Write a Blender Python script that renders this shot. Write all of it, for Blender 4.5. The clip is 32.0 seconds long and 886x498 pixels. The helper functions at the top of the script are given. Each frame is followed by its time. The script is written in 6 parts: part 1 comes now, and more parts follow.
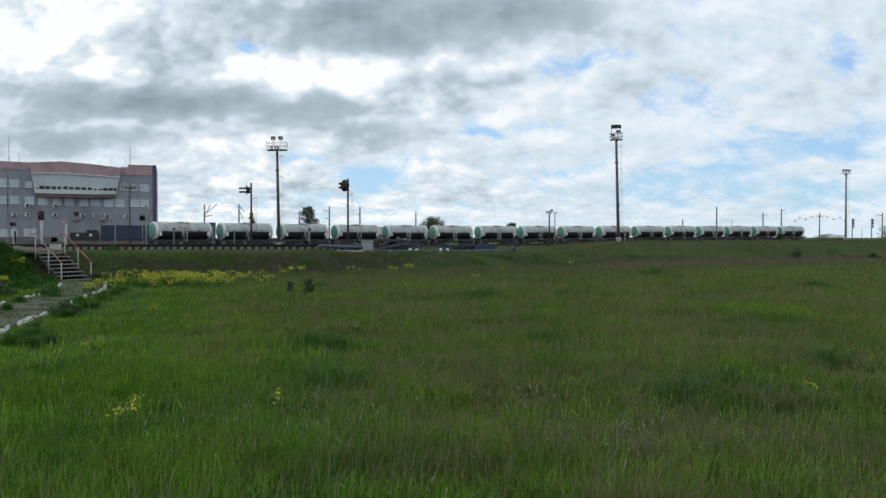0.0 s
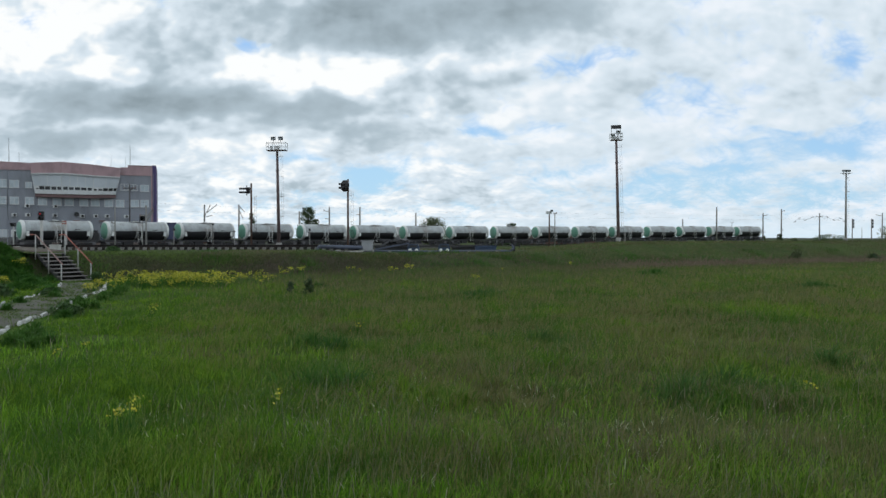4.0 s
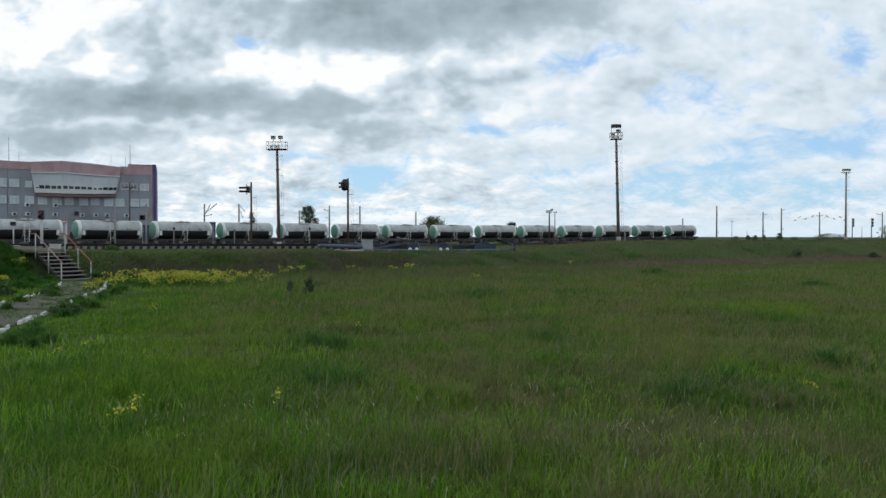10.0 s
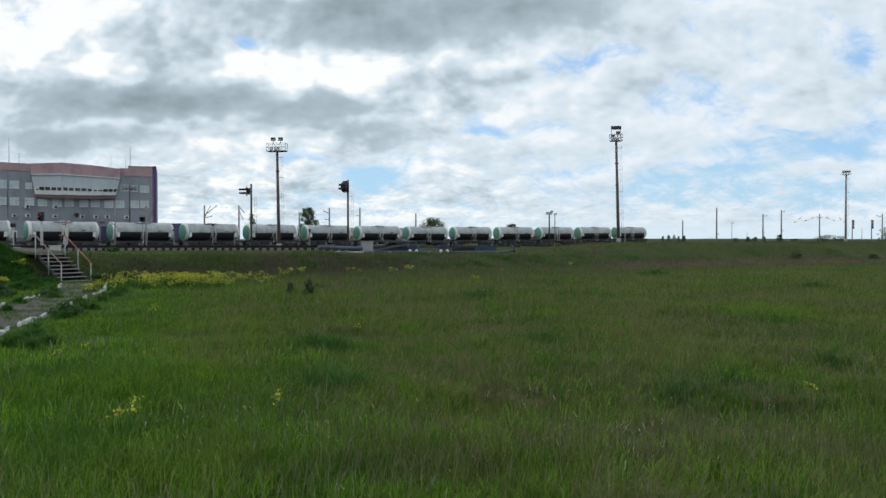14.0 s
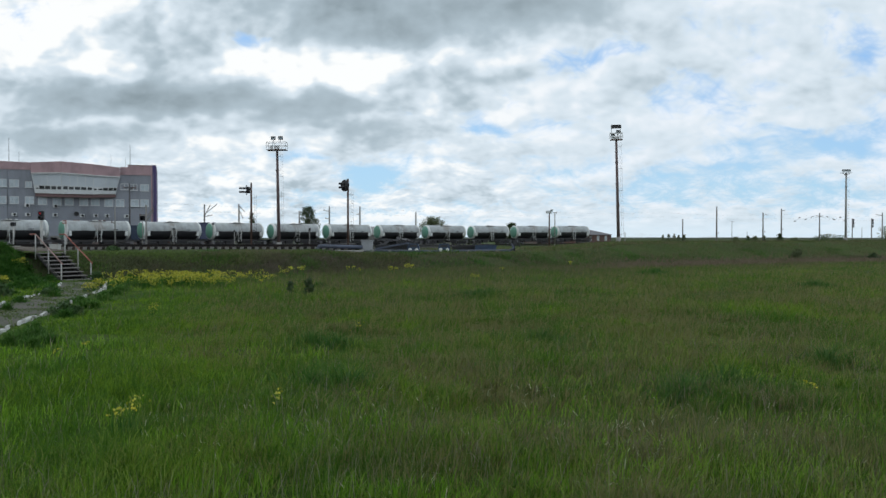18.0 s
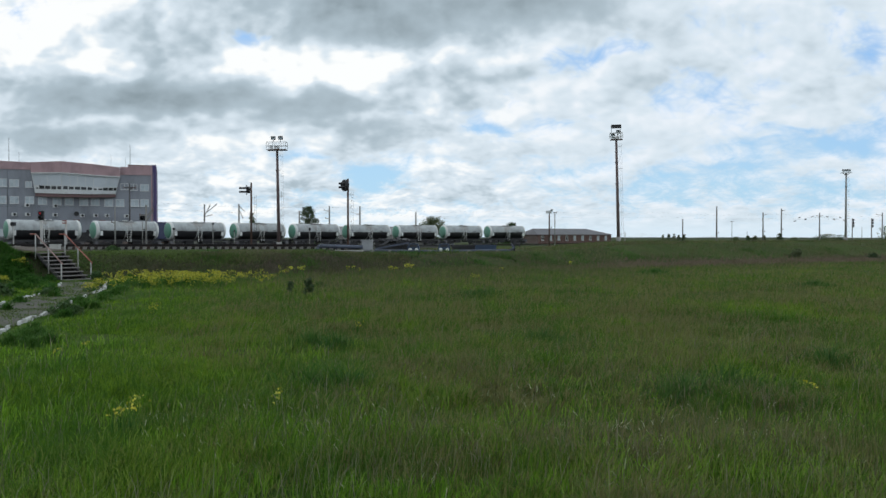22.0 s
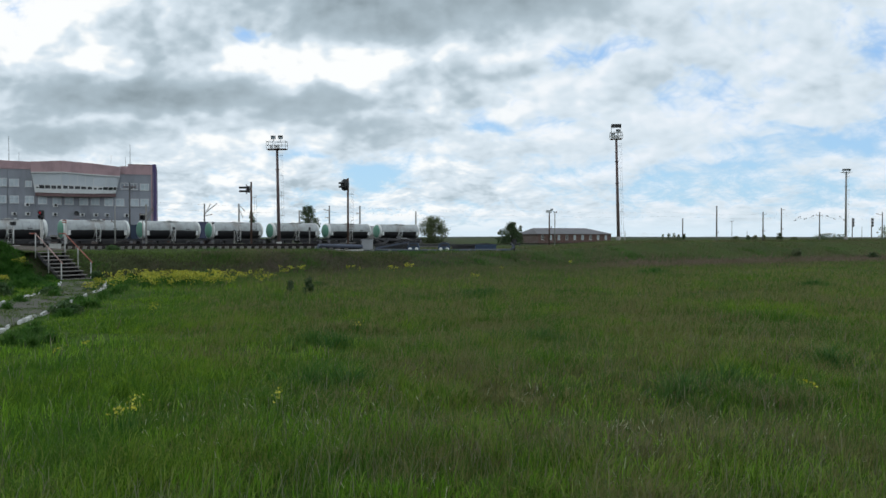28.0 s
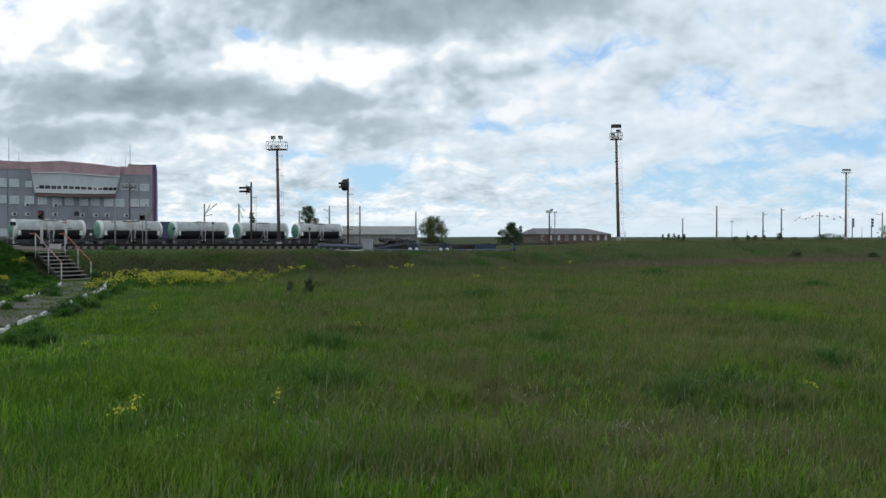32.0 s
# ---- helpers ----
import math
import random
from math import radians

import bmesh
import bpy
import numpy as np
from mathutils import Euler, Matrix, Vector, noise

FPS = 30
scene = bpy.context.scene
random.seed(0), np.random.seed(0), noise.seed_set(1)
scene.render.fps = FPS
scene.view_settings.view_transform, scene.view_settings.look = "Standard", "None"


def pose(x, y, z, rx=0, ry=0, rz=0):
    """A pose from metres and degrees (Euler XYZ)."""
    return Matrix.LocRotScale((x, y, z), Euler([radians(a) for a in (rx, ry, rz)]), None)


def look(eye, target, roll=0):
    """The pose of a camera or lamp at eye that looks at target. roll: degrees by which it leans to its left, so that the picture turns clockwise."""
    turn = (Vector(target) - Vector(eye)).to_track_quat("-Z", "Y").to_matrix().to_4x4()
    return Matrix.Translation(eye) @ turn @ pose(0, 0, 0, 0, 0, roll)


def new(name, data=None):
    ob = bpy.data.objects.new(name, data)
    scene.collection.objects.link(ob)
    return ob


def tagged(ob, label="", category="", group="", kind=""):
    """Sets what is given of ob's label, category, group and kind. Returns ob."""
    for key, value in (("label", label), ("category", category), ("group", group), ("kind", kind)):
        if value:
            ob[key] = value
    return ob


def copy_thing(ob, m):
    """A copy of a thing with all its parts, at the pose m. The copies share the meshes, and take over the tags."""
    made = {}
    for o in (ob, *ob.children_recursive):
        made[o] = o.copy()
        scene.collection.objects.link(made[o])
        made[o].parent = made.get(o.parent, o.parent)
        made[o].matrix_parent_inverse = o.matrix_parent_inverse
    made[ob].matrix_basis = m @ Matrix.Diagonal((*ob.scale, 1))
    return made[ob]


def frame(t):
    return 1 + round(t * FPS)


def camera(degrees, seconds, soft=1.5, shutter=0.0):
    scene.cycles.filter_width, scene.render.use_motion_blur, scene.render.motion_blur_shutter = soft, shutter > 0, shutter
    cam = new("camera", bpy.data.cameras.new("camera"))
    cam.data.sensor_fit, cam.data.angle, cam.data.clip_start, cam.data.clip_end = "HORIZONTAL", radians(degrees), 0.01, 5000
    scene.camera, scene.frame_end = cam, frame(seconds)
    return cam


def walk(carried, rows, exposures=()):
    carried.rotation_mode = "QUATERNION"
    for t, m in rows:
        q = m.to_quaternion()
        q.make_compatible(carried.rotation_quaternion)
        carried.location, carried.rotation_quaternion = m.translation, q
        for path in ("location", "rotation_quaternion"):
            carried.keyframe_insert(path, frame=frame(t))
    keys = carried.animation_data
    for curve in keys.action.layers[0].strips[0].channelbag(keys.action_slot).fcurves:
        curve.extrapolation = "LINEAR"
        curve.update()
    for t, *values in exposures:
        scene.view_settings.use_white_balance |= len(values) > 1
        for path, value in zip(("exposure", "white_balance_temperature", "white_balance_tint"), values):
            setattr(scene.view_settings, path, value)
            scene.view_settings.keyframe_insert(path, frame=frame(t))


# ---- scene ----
cam = camera(58.49, 32.0)
# The camera stands on a tripod in the field; only its tilt wavers a little.
TILT = [(0.0, 0.00), (0.5, 0.035), (1.5, 0.046), (3.5, 0.030), (6.0, 0.018), (6.5, 0.080), (7.0, 0.046), (7.5, -0.004),
        (8.0, -0.066), (9.0, -0.083), (9.5, -0.066), (10.0, -0.043), (10.5, 0.018), (11.0, 0.041), (12.0, 0.046),
        (12.5, 0.080), (14.5, 0.080), (16.5, 0.012), (18.0, -0.004), (20.5, -0.004), (21.5, -0.021), (22.5, -0.004),
        (23.5, -0.021), (24.5, -0.004), (25.5, -0.004), (27.5, -0.043), (29.5, -0.066), (30.5, -0.060), (31.0, -0.038),
        (32.0, -0.038)]
EYE = 1.7
walk(cam, [(t, pose(0, 0, EYE, 89.18 + a)) for t, a in TILT], exposures=[(0, 0.0), (32, 0.0)])

# ---- light: a bright broken overcast, the sun behind the clouds ahead ----
world = bpy.data.worlds.new("sky")
scene.world = world
world.use_nodes = True
wn = world.node_tree.nodes
sky = wn.new("ShaderNodeTexSky")
sky.sky_type, sky.sun_disc = "NISHITA", False
sky.sun_elevation, sky.sun_rotation = radians(48), radians(-35)
sky.air_density, sky.dust_density, sky.ozone_density = 1.0, 0.6, 1.5
wn["Background"].inputs["Strength"].default_value = 0.075
world.node_tree.links.new(sky.outputs[0], wn["Background"].inputs["Color"])
sun = new("sun", bpy.data.lights.new("sun", "SUN"))
sun.data.energy, sun.data.angle, sun.data.color = 2.45, radians(12), (1.0, 0.97, 0.92)
sun.matrix_world = look((-40, 57, 77), (0, 0, 0))


# ---- mesh helpers ----
def box(bm, x0, x1, y0, y1, z0, z1, m=None):
    vs = [bm.verts.new(Vector(c) if m is None else m @ Vector(c)) for c in
          ((x0, y0, z0), (x1, y0, z0), (x1, y1, z0), (x0, y1, z0), (x0, y0, z1), (x1, y0, z1), (x1, y1, z1), (x0, y1, z1))]
    for f in ((3, 2, 1, 0), (4, 5, 6, 7), (0, 1, 5, 4), (1, 2, 6, 5), (2, 3, 7, 6), (3, 0, 4, 7)):
        bm.faces.new([vs[i] for i in f])
    return bm


def rod(bm, a, b, r, r2=None, n=8, caps=True):
    a, b = Vector(a), Vector(b)
    r2 = r if r2 is None else r2
    q = (b - a).to_track_quat("Z", "Y")
    rings = []
    for c, rr in ((a, r), (b, r2)):
        rings.append([bm.verts.new(c + q @ Vector((rr * math.cos(i * math.tau / n), rr * math.sin(i * math.tau / n), 0))) for i in range(n)])
    for i in range(n):
        f = bm.faces.new((rings[0][i], rings[0][(i + 1) % n], rings[1][(i + 1) % n], rings[1][i]))
        f.smooth = n > 6
    if caps:
        bm.faces.new(rings[0][::-1])
        bm.faces.new(rings[1])
    return bm


def lathe(bm, profile, m=None, n=24):
    """Turn a profile of (along, radius) about the x axis."""
    m = m or Matrix()
    rings = []
    for x, r in profile:
        if r < 1e-5:
            rings.append([bm.verts.new(m @ Vector((x, 0, 0)))])
        else:
            rings.append([bm.verts.new(m @ Vector((x, r * math.cos(i * math.tau / n), r * math.sin(i * math.tau / n)))) for i in range(n)])
    for p, q in zip(rings, rings[1:]):
        for i in range(n):
            j = (i + 1) % n
            v = [p[i % len(p)], p[j % len(p)], q[j % len(q)], q[i % len(q)]]
            v = [a for k, a in enumerate(v) if a not in v[:k]]
            bm.faces.new(v).smooth = True
    return bm


def mesh(name, bm, material=None):
    data = bpy.data.meshes.new(name)
    bmesh.ops.recalc_face_normals(bm, faces=bm.faces)
    bm.to_mesh(data)
    bm.free()
    if material:
        data.materials.append(material)
    return data


def part(name, bm, material, parent, label=""):
    ob = new(name, bm if isinstance(bm, bpy.types.Mesh) else mesh(name, bm, material))
    ob.parent = parent
    return tagged(ob, label)


def thing(name, m, label, category, group="", kind=""):
    ob = new(name)
    ob.empty_display_size = 0.2
    ob.matrix_basis = m
    return tagged(ob, label, category, group, kind)


def solid(name, bm, material, label, category, group="", kind="", m=None):
    ob = new(name, mesh(name, bm, material))
    if m:
        ob.matrix_basis = m
    return tagged(ob, label, category, group, kind)


# ---- materials ----
class Nodes:
    """A small shorthand for node materials."""

    def __init__(self, name, rough=0.7, metal=0.0):
        self.mat = bpy.data.materials.new(name)
        self.mat.use_nodes = True
        self.tree = self.mat.node_tree
        self.bsdf = self.tree.nodes["Principled BSDF"]
        self.bsdf.inputs["Roughness"].default_value = rough
        self.bsdf.inputs["Metallic"].default_value = metal

    def node(self, kind, **inputs):
        n = self.tree.nodes.new("ShaderNode" + kind)
        for k, v in inputs.items():
            self.put(v, n.inputs[int(k[1:]) if k[0] == "i" and k[1:].isdigit() else k.replace("_", " ")])
        return n

    def put(self, v, socket):
        if isinstance(v, bpy.types.NodeSocket):
            self.tree.links.new(v, socket)
        else:
            socket.default_value = v

    def math(self, op, a, b=0.0, c=0.0, clamp=False):
        n = self.node("Math", i0=a, i1=b, i2=c)
        n.operation, n.use_clamp = op, clamp
        return n.outputs[0]

    def coords(self, kind="Object"):
        return self.node("TexCoord").outputs[kind]

    def noise(self, vector, scale, detail=4.0, rough=0.55):
        return self.node("TexNoise", Vector=vector, Scale=scale, Detail=detail, Roughness=rough).outputs["Fac"]

    def span(self, v, a, b, lo=0.0, hi=1.0, smooth=True):
        n = self.node("MapRange", i0=v, i1=a, i2=b, i3=lo, i4=hi)
        n.interpolation_type = "SMOOTHSTEP" if smooth else "LINEAR"
        return n.outputs[0]

    def mix(self, fac, a, b):
        n = self.tree.nodes.new("ShaderNodeMix")
        n.data_type = "RGBA"
        ins = [s for s in n.inputs if s.enabled]
        self.put(fac, ins[0])
        for v, s in ((a, ins[1]), (b, ins[2])):
            self.put((*v, 1.0) if isinstance(v, tuple) and len(v) == 3 else v, s)
        return [o for o in n.outputs if o.enabled][0]

    def bump(self, h, strength=0.3, distance=0.02):
        n = self.node("Bump", Height=h, Strength=strength, Distance=distance)
        self.put(n.outputs[0], self.bsdf.inputs["Normal"])

    def done(self, colour):
        self.put((*colour, 1.0) if isinstance(colour, tuple) else colour, self.bsdf.inputs["Base Color"])
        return self.mat


def worn(name, base, stain, scale=1.0, amount=0.5, rough=0.7, metal=0.0, grain=0.15, streak=1.0):
    """A painted, cast or stone surface with stains at two scales."""
    n = Nodes(name, rough, metal)
    c = n.coords()
    r = n.node("ObjectInfo").outputs["Random"]
    shifted = n.node("VectorMath", i0=c, i1=n.node("CombineXYZ", X=n.math("MULTIPLY", r, 37.0), Y=n.math("MULTIPLY", r, 91.0)).outputs[0]).outputs[0]
    stretched = n.node("VectorMath", i0=shifted, i1=(1.0, 1.0, streak))
    stretched.operation = "MULTIPLY"
    big = n.noise(stretched.outputs[0], scale, 5.0, 0.6)
    small = n.noise(shifted, scale * 14, 3.0)
    fac = n.math("MULTIPLY", n.span(big, 0.42, 0.72), amount)
    col = n.mix(fac, base, stain)
    dark = tuple(v * (1 - grain) for v in base)
    col = n.mix(n.math("MULTIPLY", n.span(small, 0.45, 0.7), 0.5), col, dark)
    n.bump(small, 0.15, 0.01)
    return n.done(col)


WHITE_PAINT = worn("white_paint", (0.72, 0.73, 0.70), (0.42, 0.39, 0.34), 1.2, 0.4, 0.5)
BLACK_PAINT = worn("black_paint", (0.018, 0.018, 0.02), (0.06, 0.05, 0.045), 2.0, 0.5, 0.6)
GREEN_PAINT = worn("green_paint", (0.13, 0.32, 0.23), (0.20, 0.33, 0.26), 1.4, 0.5, 0.5)
STEEL = worn("steel", (0.16, 0.16, 0.17), (0.10, 0.065, 0.045), 3.0, 0.6, 0.55, 0.5)
RUSTY = worn("rusty_steel", (0.10, 0.055, 0.04), (0.05, 0.035, 0.03), 2.0, 0.7, 0.85)
DARK_METAL = worn("dark_metal", (0.03, 0.03, 0.032), (0.06, 0.05, 0.045), 2.0, 0.6, 0.6)
CONCRETE = worn("concrete", (0.30, 0.29, 0.27), (0.16, 0.15, 0.14), 0.8, 0.7, 0.9, streak=0.4)
LIGHT_CONCRETE = worn("light_concrete", (0.52, 0.51, 0.48), (0.28, 0.27, 0.25), 1.5, 0.5, 0.9)
BLUE_PAINT = worn("blue_paint", (0.033, 0.052, 0.095), (0.02, 0.028, 0.045), 1.0, 0.5, 0.5)
PINK_METAL = worn("pink_cladding", (0.44, 0.29, 0.30), (0.25, 0.165, 0.172), 0.45, 0.85, 0.6, streak=0.5)
GREY_WALL = worn("grey_cladding", (0.275, 0.29, 0.322), (0.165, 0.172, 0.19), 0.3, 0.85, 0.7, streak=0.35)
PURPLE = worn("purple_cladding", (0.075, 0.05, 0.15), (0.05, 0.035, 0.10), 0.3, 0.5, 0.6)
RED_PAINT = worn("red_paint", (0.36, 0.10, 0.07), (0.25, 0.15, 0.12), 3.0, 0.5, 0.6)
MAST_PAINT = worn("mast_paint", (0.145, 0.105, 0.10), (0.09, 0.062, 0.06), 0.5, 0.7, 0.75, streak=0.2)


# ---- sky: one sheet of cloud that drifts towards the camera ----
def cloud_sheet():
    radius, height, rings, spokes = 4700.0, 400.0, 40, 96
    verts, faces = [(0, 0, height)], []
    for i in range(1, rings + 1):
        r = radius * (i / rings) ** 1.3
        for j in range(spokes):
            a = j * math.tau / spokes
            verts.append((r * math.sin(a), r * math.cos(a), height * (1 - (r / radius) ** 2) - 4))
    for j in range(spokes):
        faces.append((0, 1 + j, 1 + (j + 1) % spokes))
    for i in range(rings - 1):
        p, q = 1 + i * spokes, 1 + (i + 1) * spokes
        for j in range(spokes):
            k = (j + 1) % spokes
            faces.append((p + j, q + j, q + k, p + k))
    data = bpy.data.meshes.new("cloud_layer")
    data.from_pydata(verts, [], faces)
    data.materials.append(cloud_material())
    ob = new("backdrop_clouds", data)
    ob.matrix_basis = pose(0, 0, EYE)
    return tagged(ob, "broken grey and white clouds with gaps of blue sky", "sky", kind="structure")


def cloud_material():
    n = Nodes("cloud")
    n.tree.nodes.remove(n.bsdf)
    sep = n.node("SeparateXYZ", Vector=n.coords())
    x, y, z = sep.outputs
    z = n.math("MAXIMUM", z, 4.0)
    ahead = n.math("SQRT", n.math("ADD", n.math("MULTIPLY", y, y), 6400.0))
    u, w = n.math("DIVIDE", x, ahead), n.math("DIVIDE", z, ahead)
    # the layer recedes: cells shrink and flatten towards the horizon
    across = n.math("MULTIPLY", u, 2.0)
    up = n.math("ADD", n.math("MULTIPLY", n.math("LOGARITHM", n.math("ADD", w, 0.06), 2.718), 0.36), n.math("MULTIPLY", w, 1.75))
    flat = n.node("CombineXYZ", X=across, Y=up).outputs[0]
    high = n.span(w, 0.03, 0.17)
    bend = n.noise(flat, 5.0, 2.0, 0.5)
    bend2 = n.noise(n.node("VectorMath", i0=flat, i1=(13.1, 5.7, 0.0)).outputs[0], 6.0, 2.0, 0.5)
    u = n.math("ADD", u, n.math("MULTIPLY", n.math("SUBTRACT", bend, 0.5), 0.13))
    w = n.math("ADD", w, n.math("MULTIPLY", n.math("SUBTRACT", bend2, 0.5), 0.06))

    def banks(spots):
        total = 0.0
        for a, b, wide, tall, amount in spots:
            p = n.math("DIVIDE", n.math("SUBTRACT", u, a), wide)
            q = n.math("DIVIDE", n.math("SUBTRACT", w, b), tall)
            d = n.math("ADD", n.math("MULTIPLY", p, p), n.math("MULTIPLY", q, q))
            g = n.math("MULTIPLY", n.math("POWER", 2.718, n.math("MULTIPLY", d, -1.0)), amount)
            total = n.math("ADD", total, g)
        return total

    # banks of cloud: bearing, height, half sizes, amount (below nought where the sheet thins or opens)
    thick = banks([(-0.046, 0.292, 0.19, 0.046, 0.62), (-0.060, 0.246, 0.10, 0.022, 0.30), (0.120, 0.300, 0.09, 0.03, 0.40),
                   (0.030, 0.194, 0.08, 0.016, 0.24), (-0.440, 0.182, 0.16, 0.026, 0.42), (-0.320, 0.166, 0.17, 0.022, 0.40),
                   (-0.165, 0.170, 0.09, 0.024, 0.40), (-0.470, 0.124, 0.16, 0.020, 0.50), (-0.330, 0.222, 0.08, 0.045, 0.24),
                   (-0.330, 0.075, 0.05, 0.010, 0.26), (-0.060, 0.132, 0.07, 0.016, 0.30), (0.350, 0.235, 0.22, 0.050, 0.10),
                   (0.060, 0.085, 0.20, 0.020, 0.08), (-0.150, 0.140, 0.10, 0.012, 0.14), (-0.200, 0.066, 0.12, 0.010, 0.12), (0.02, 0.055, 0.25, 0.012, 0.10), (-0.500, 0.215, 0.05, 0.02, 0.18)])
    bright = banks([(-0.520, 0.262, 0.095, 0.050, 0.36), (-0.425, 0.216, 0.06, 0.014, 0.30), (-0.200, 0.213, 0.09, 0.026, 0.28),
                    (-0.105, 0.205, 0.06, 0.022, 0.28), (-0.285, 0.122, 0.06, 0.014, 0.24), (0.070, 0.228, 0.20, 0.014, 0.20),
                    (-0.245, 0.082, 0.06, 0.012, 0.10), (-0.360, 0.146, 0.15, 0.007, 0.22), (0.10, 0.17, 0.10, 0.02, 0.12)])
    opened = banks([(-0.225, 0.250, 0.022, 0.010, 0.34), (-0.182, 0.108, 0.034, 0.008, 0.36), (-0.092, 0.073, 0.040, 0.015, 0.50),
                    (-0.190, 0.048, 0.04, 0.009, 0.36), (0.048, 0.140, 0.036, 0.012, 0.42), (0.180, 0.226, 0.055, 0.012, 0.36),
                    (0.215, 0.238, 0.03, 0.010, 0.20), (0.525, 0.232, 0.055, 0.026, 0.32), (0.447, 0.137, 0.040, 0.008, 0.32),
                    (0.475, 0.117, 0.11, 0.013, 0.40), (0.355, 0.094, 0.08, 0.011, 0.36), (0.280, 0.073, 0.17, 0.015, 0.15),
                    (0.430, 0.060, 0.22, 0.016, 0.24), (0.100, 0.122, 0.03, 0.008, 0.20), (0.22, 0.045, 0.20, 0.012, 0.16),
                    (0.42, 0.19, 0.10, 0.012, 0.06), (0.30, 0.265, 0.12, 0.02, 0.05)])

    def cells(at, detail):
        big = n.noise(at, 3.1, detail, 0.5)
        mid = n.noise(at, 9.5, detail, 0.55)
        curl, curl2 = n.noise(at, 7.0, 1.5, 0.5), n.noise(n.node("VectorMath", i0=at, i1=(3.7, 9.1, 0.0)).outputs[0], 7.0, 1.5, 0.5)
        soft = n.node("VectorMath", i0=at, i1=n.node("CombineXYZ", X=n.math("MULTIPLY", curl, 0.10), Y=n.math("MULTIPLY", curl2, 0.10)).outputs[0]).outputs[0]
        def puffs(scale):
            puff = n.node("TexVoronoi", Vector=soft, Scale=scale, Detail=min(detail, 3.0), Roughness=0.65, Lacunarity=2.2)
            puff.voronoi_dimensions, puff.feature, puff.normalize = "2D", "SMOOTH_F1", True
            puff.inputs["Smoothness"].default_value = 0.35
            return puff.outputs["Distance"]
        lump = n.math("SUBTRACT", 0.31, n.mix(high, puffs(11.5), puffs(6.2)))
        broad = n.math("ADD", n.math("MULTIPLY", n.math("SUBTRACT", big, 0.5), 0.95), n.math("MULTIPLY", n.math("SUBTRACT", mid, 0.5), 0.45))
        return broad, lump

    broad, lump = cells(flat, 5.0)
    body = n.math("ADD", broad, n.math("MULTIPLY", lump, 1.5))
    over = cells(n.node("VectorMath", i0=flat, i1=(-0.014, 0.042, 0.0)).outputs[0], 2.0)
    under = cells(n.node("VectorMath", i0=flat, i1=(0.014, -0.024, 0.0)).outputs[0], 2.0)
    shade = n.math("ADD", n.math("MULTIPLY", n.math("SUBTRACT", over[1], under[1]), 1.0), n.math("MULTIPLY", n.math("SUBTRACT", over[0], under[0]), 0.8))
    # thin bright veil in the east, heavier banks in the west
    east = n.span(u, -0.10, 0.30)
    body = n.math("MULTIPLY", body, n.span(u, -0.10, 0.30, 1.0, 0.80))
    depth = n.math("ADD", n.math("ADD", body, n.math("MULTIPLY", thick, 0.8)), n.math("SUBTRACT", 0.34, n.math("MULTIPLY", east, 0.05)))
    calm = n.span(u, -0.05, 0.25, 1.0, 0.66)
    grey = n.math("ADD", n.math("MULTIPLY", n.math("ADD", n.math("MULTIPLY", broad, 0.9), n.math("MULTIPLY", lump, 0.25)), calm), n.math("ADD", thick, n.span(u, 0.0, 0.3, 0.34, 0.31)))
    grey = n.math("SUBTRACT", grey, bright)
    grey = n.math("ADD", grey, n.math("MULTIPLY", shade, n.math("MULTIPLY", n.span(thick, 0.10, 0.60, 0.85, 0.40), calm)))
    depth = n.math("SUBTRACT", n.math("ADD", depth, n.math("MULTIPLY", bright, 0.3)), n.math("MULTIPLY", opened, 1.15))
    white = n.mix(east, (0.98, 1.0, 1.0), (0.84, 0.90, 0.965))
    light = n.mix(n.span(grey, 0.16, 0.40), white, (0.70, 0.80, 0.88))
    light = n.mix(n.span(grey, 0.34, 0.75), light, (0.44, 0.54, 0.61))
    light = n.mix(n.span(grey, 0.62, 1.45), light, (0.19, 0.245, 0.275))
    azure = n.mix(n.span(w, 0.03, 0.22), (0.44, 0.74, 1.0), (0.36, 0.62, 1.0))
    light = n.mix(n.span(depth, -0.20, 0.34, 1.0, 0.0), light, azure)
    haze = n.span(n.math("DIVIDE", z, n.math("MAXIMUM", y, 60.0)), 0.0, 0.035)
    light = n.mix(haze, (0.70, 0.83, 0.93), light)
    glow = n.node("Emission", Color=light, Strength=1.0)
    clear = n.node("BsdfTransparent")
    amount = n.math("MAXIMUM", n.span(depth, -0.10, 0.25, 0.80, 1.0), n.math("SUBTRACT", 0.80, haze))
    mixed = n.node("MixShader", i0=amount, i1=clear.outputs[0], i2=glow.outputs[0])
    n.tree.links.new(mixed.outputs[0], n.tree.nodes["Material Output"].inputs[0])
    n.mat.cycles.emission_sampling = "NONE"
    return n.mat


clouds = cloud_sheet()


# ---- ground ----
def ease(t):
    t = max(0.0, min(1.0, t))
    return t * t * (3 - 2 * t)


def foot(x):
    """How far ahead the field ends and the bank of the railway begins."""
    return 48 + 0.62 * max(-24, min(x, 60)) + 2.2 * ease((-9 - x) / 6)


def lumps(x, y, s=1.0):
    return noise.noise(Vector((x * s, y * s, 0.3)))


def crest(x):
    h = 0.86 - 0.19 * ease((x + 9) / 5) + 0.55 * ease((x - 7) / 12)
    return h


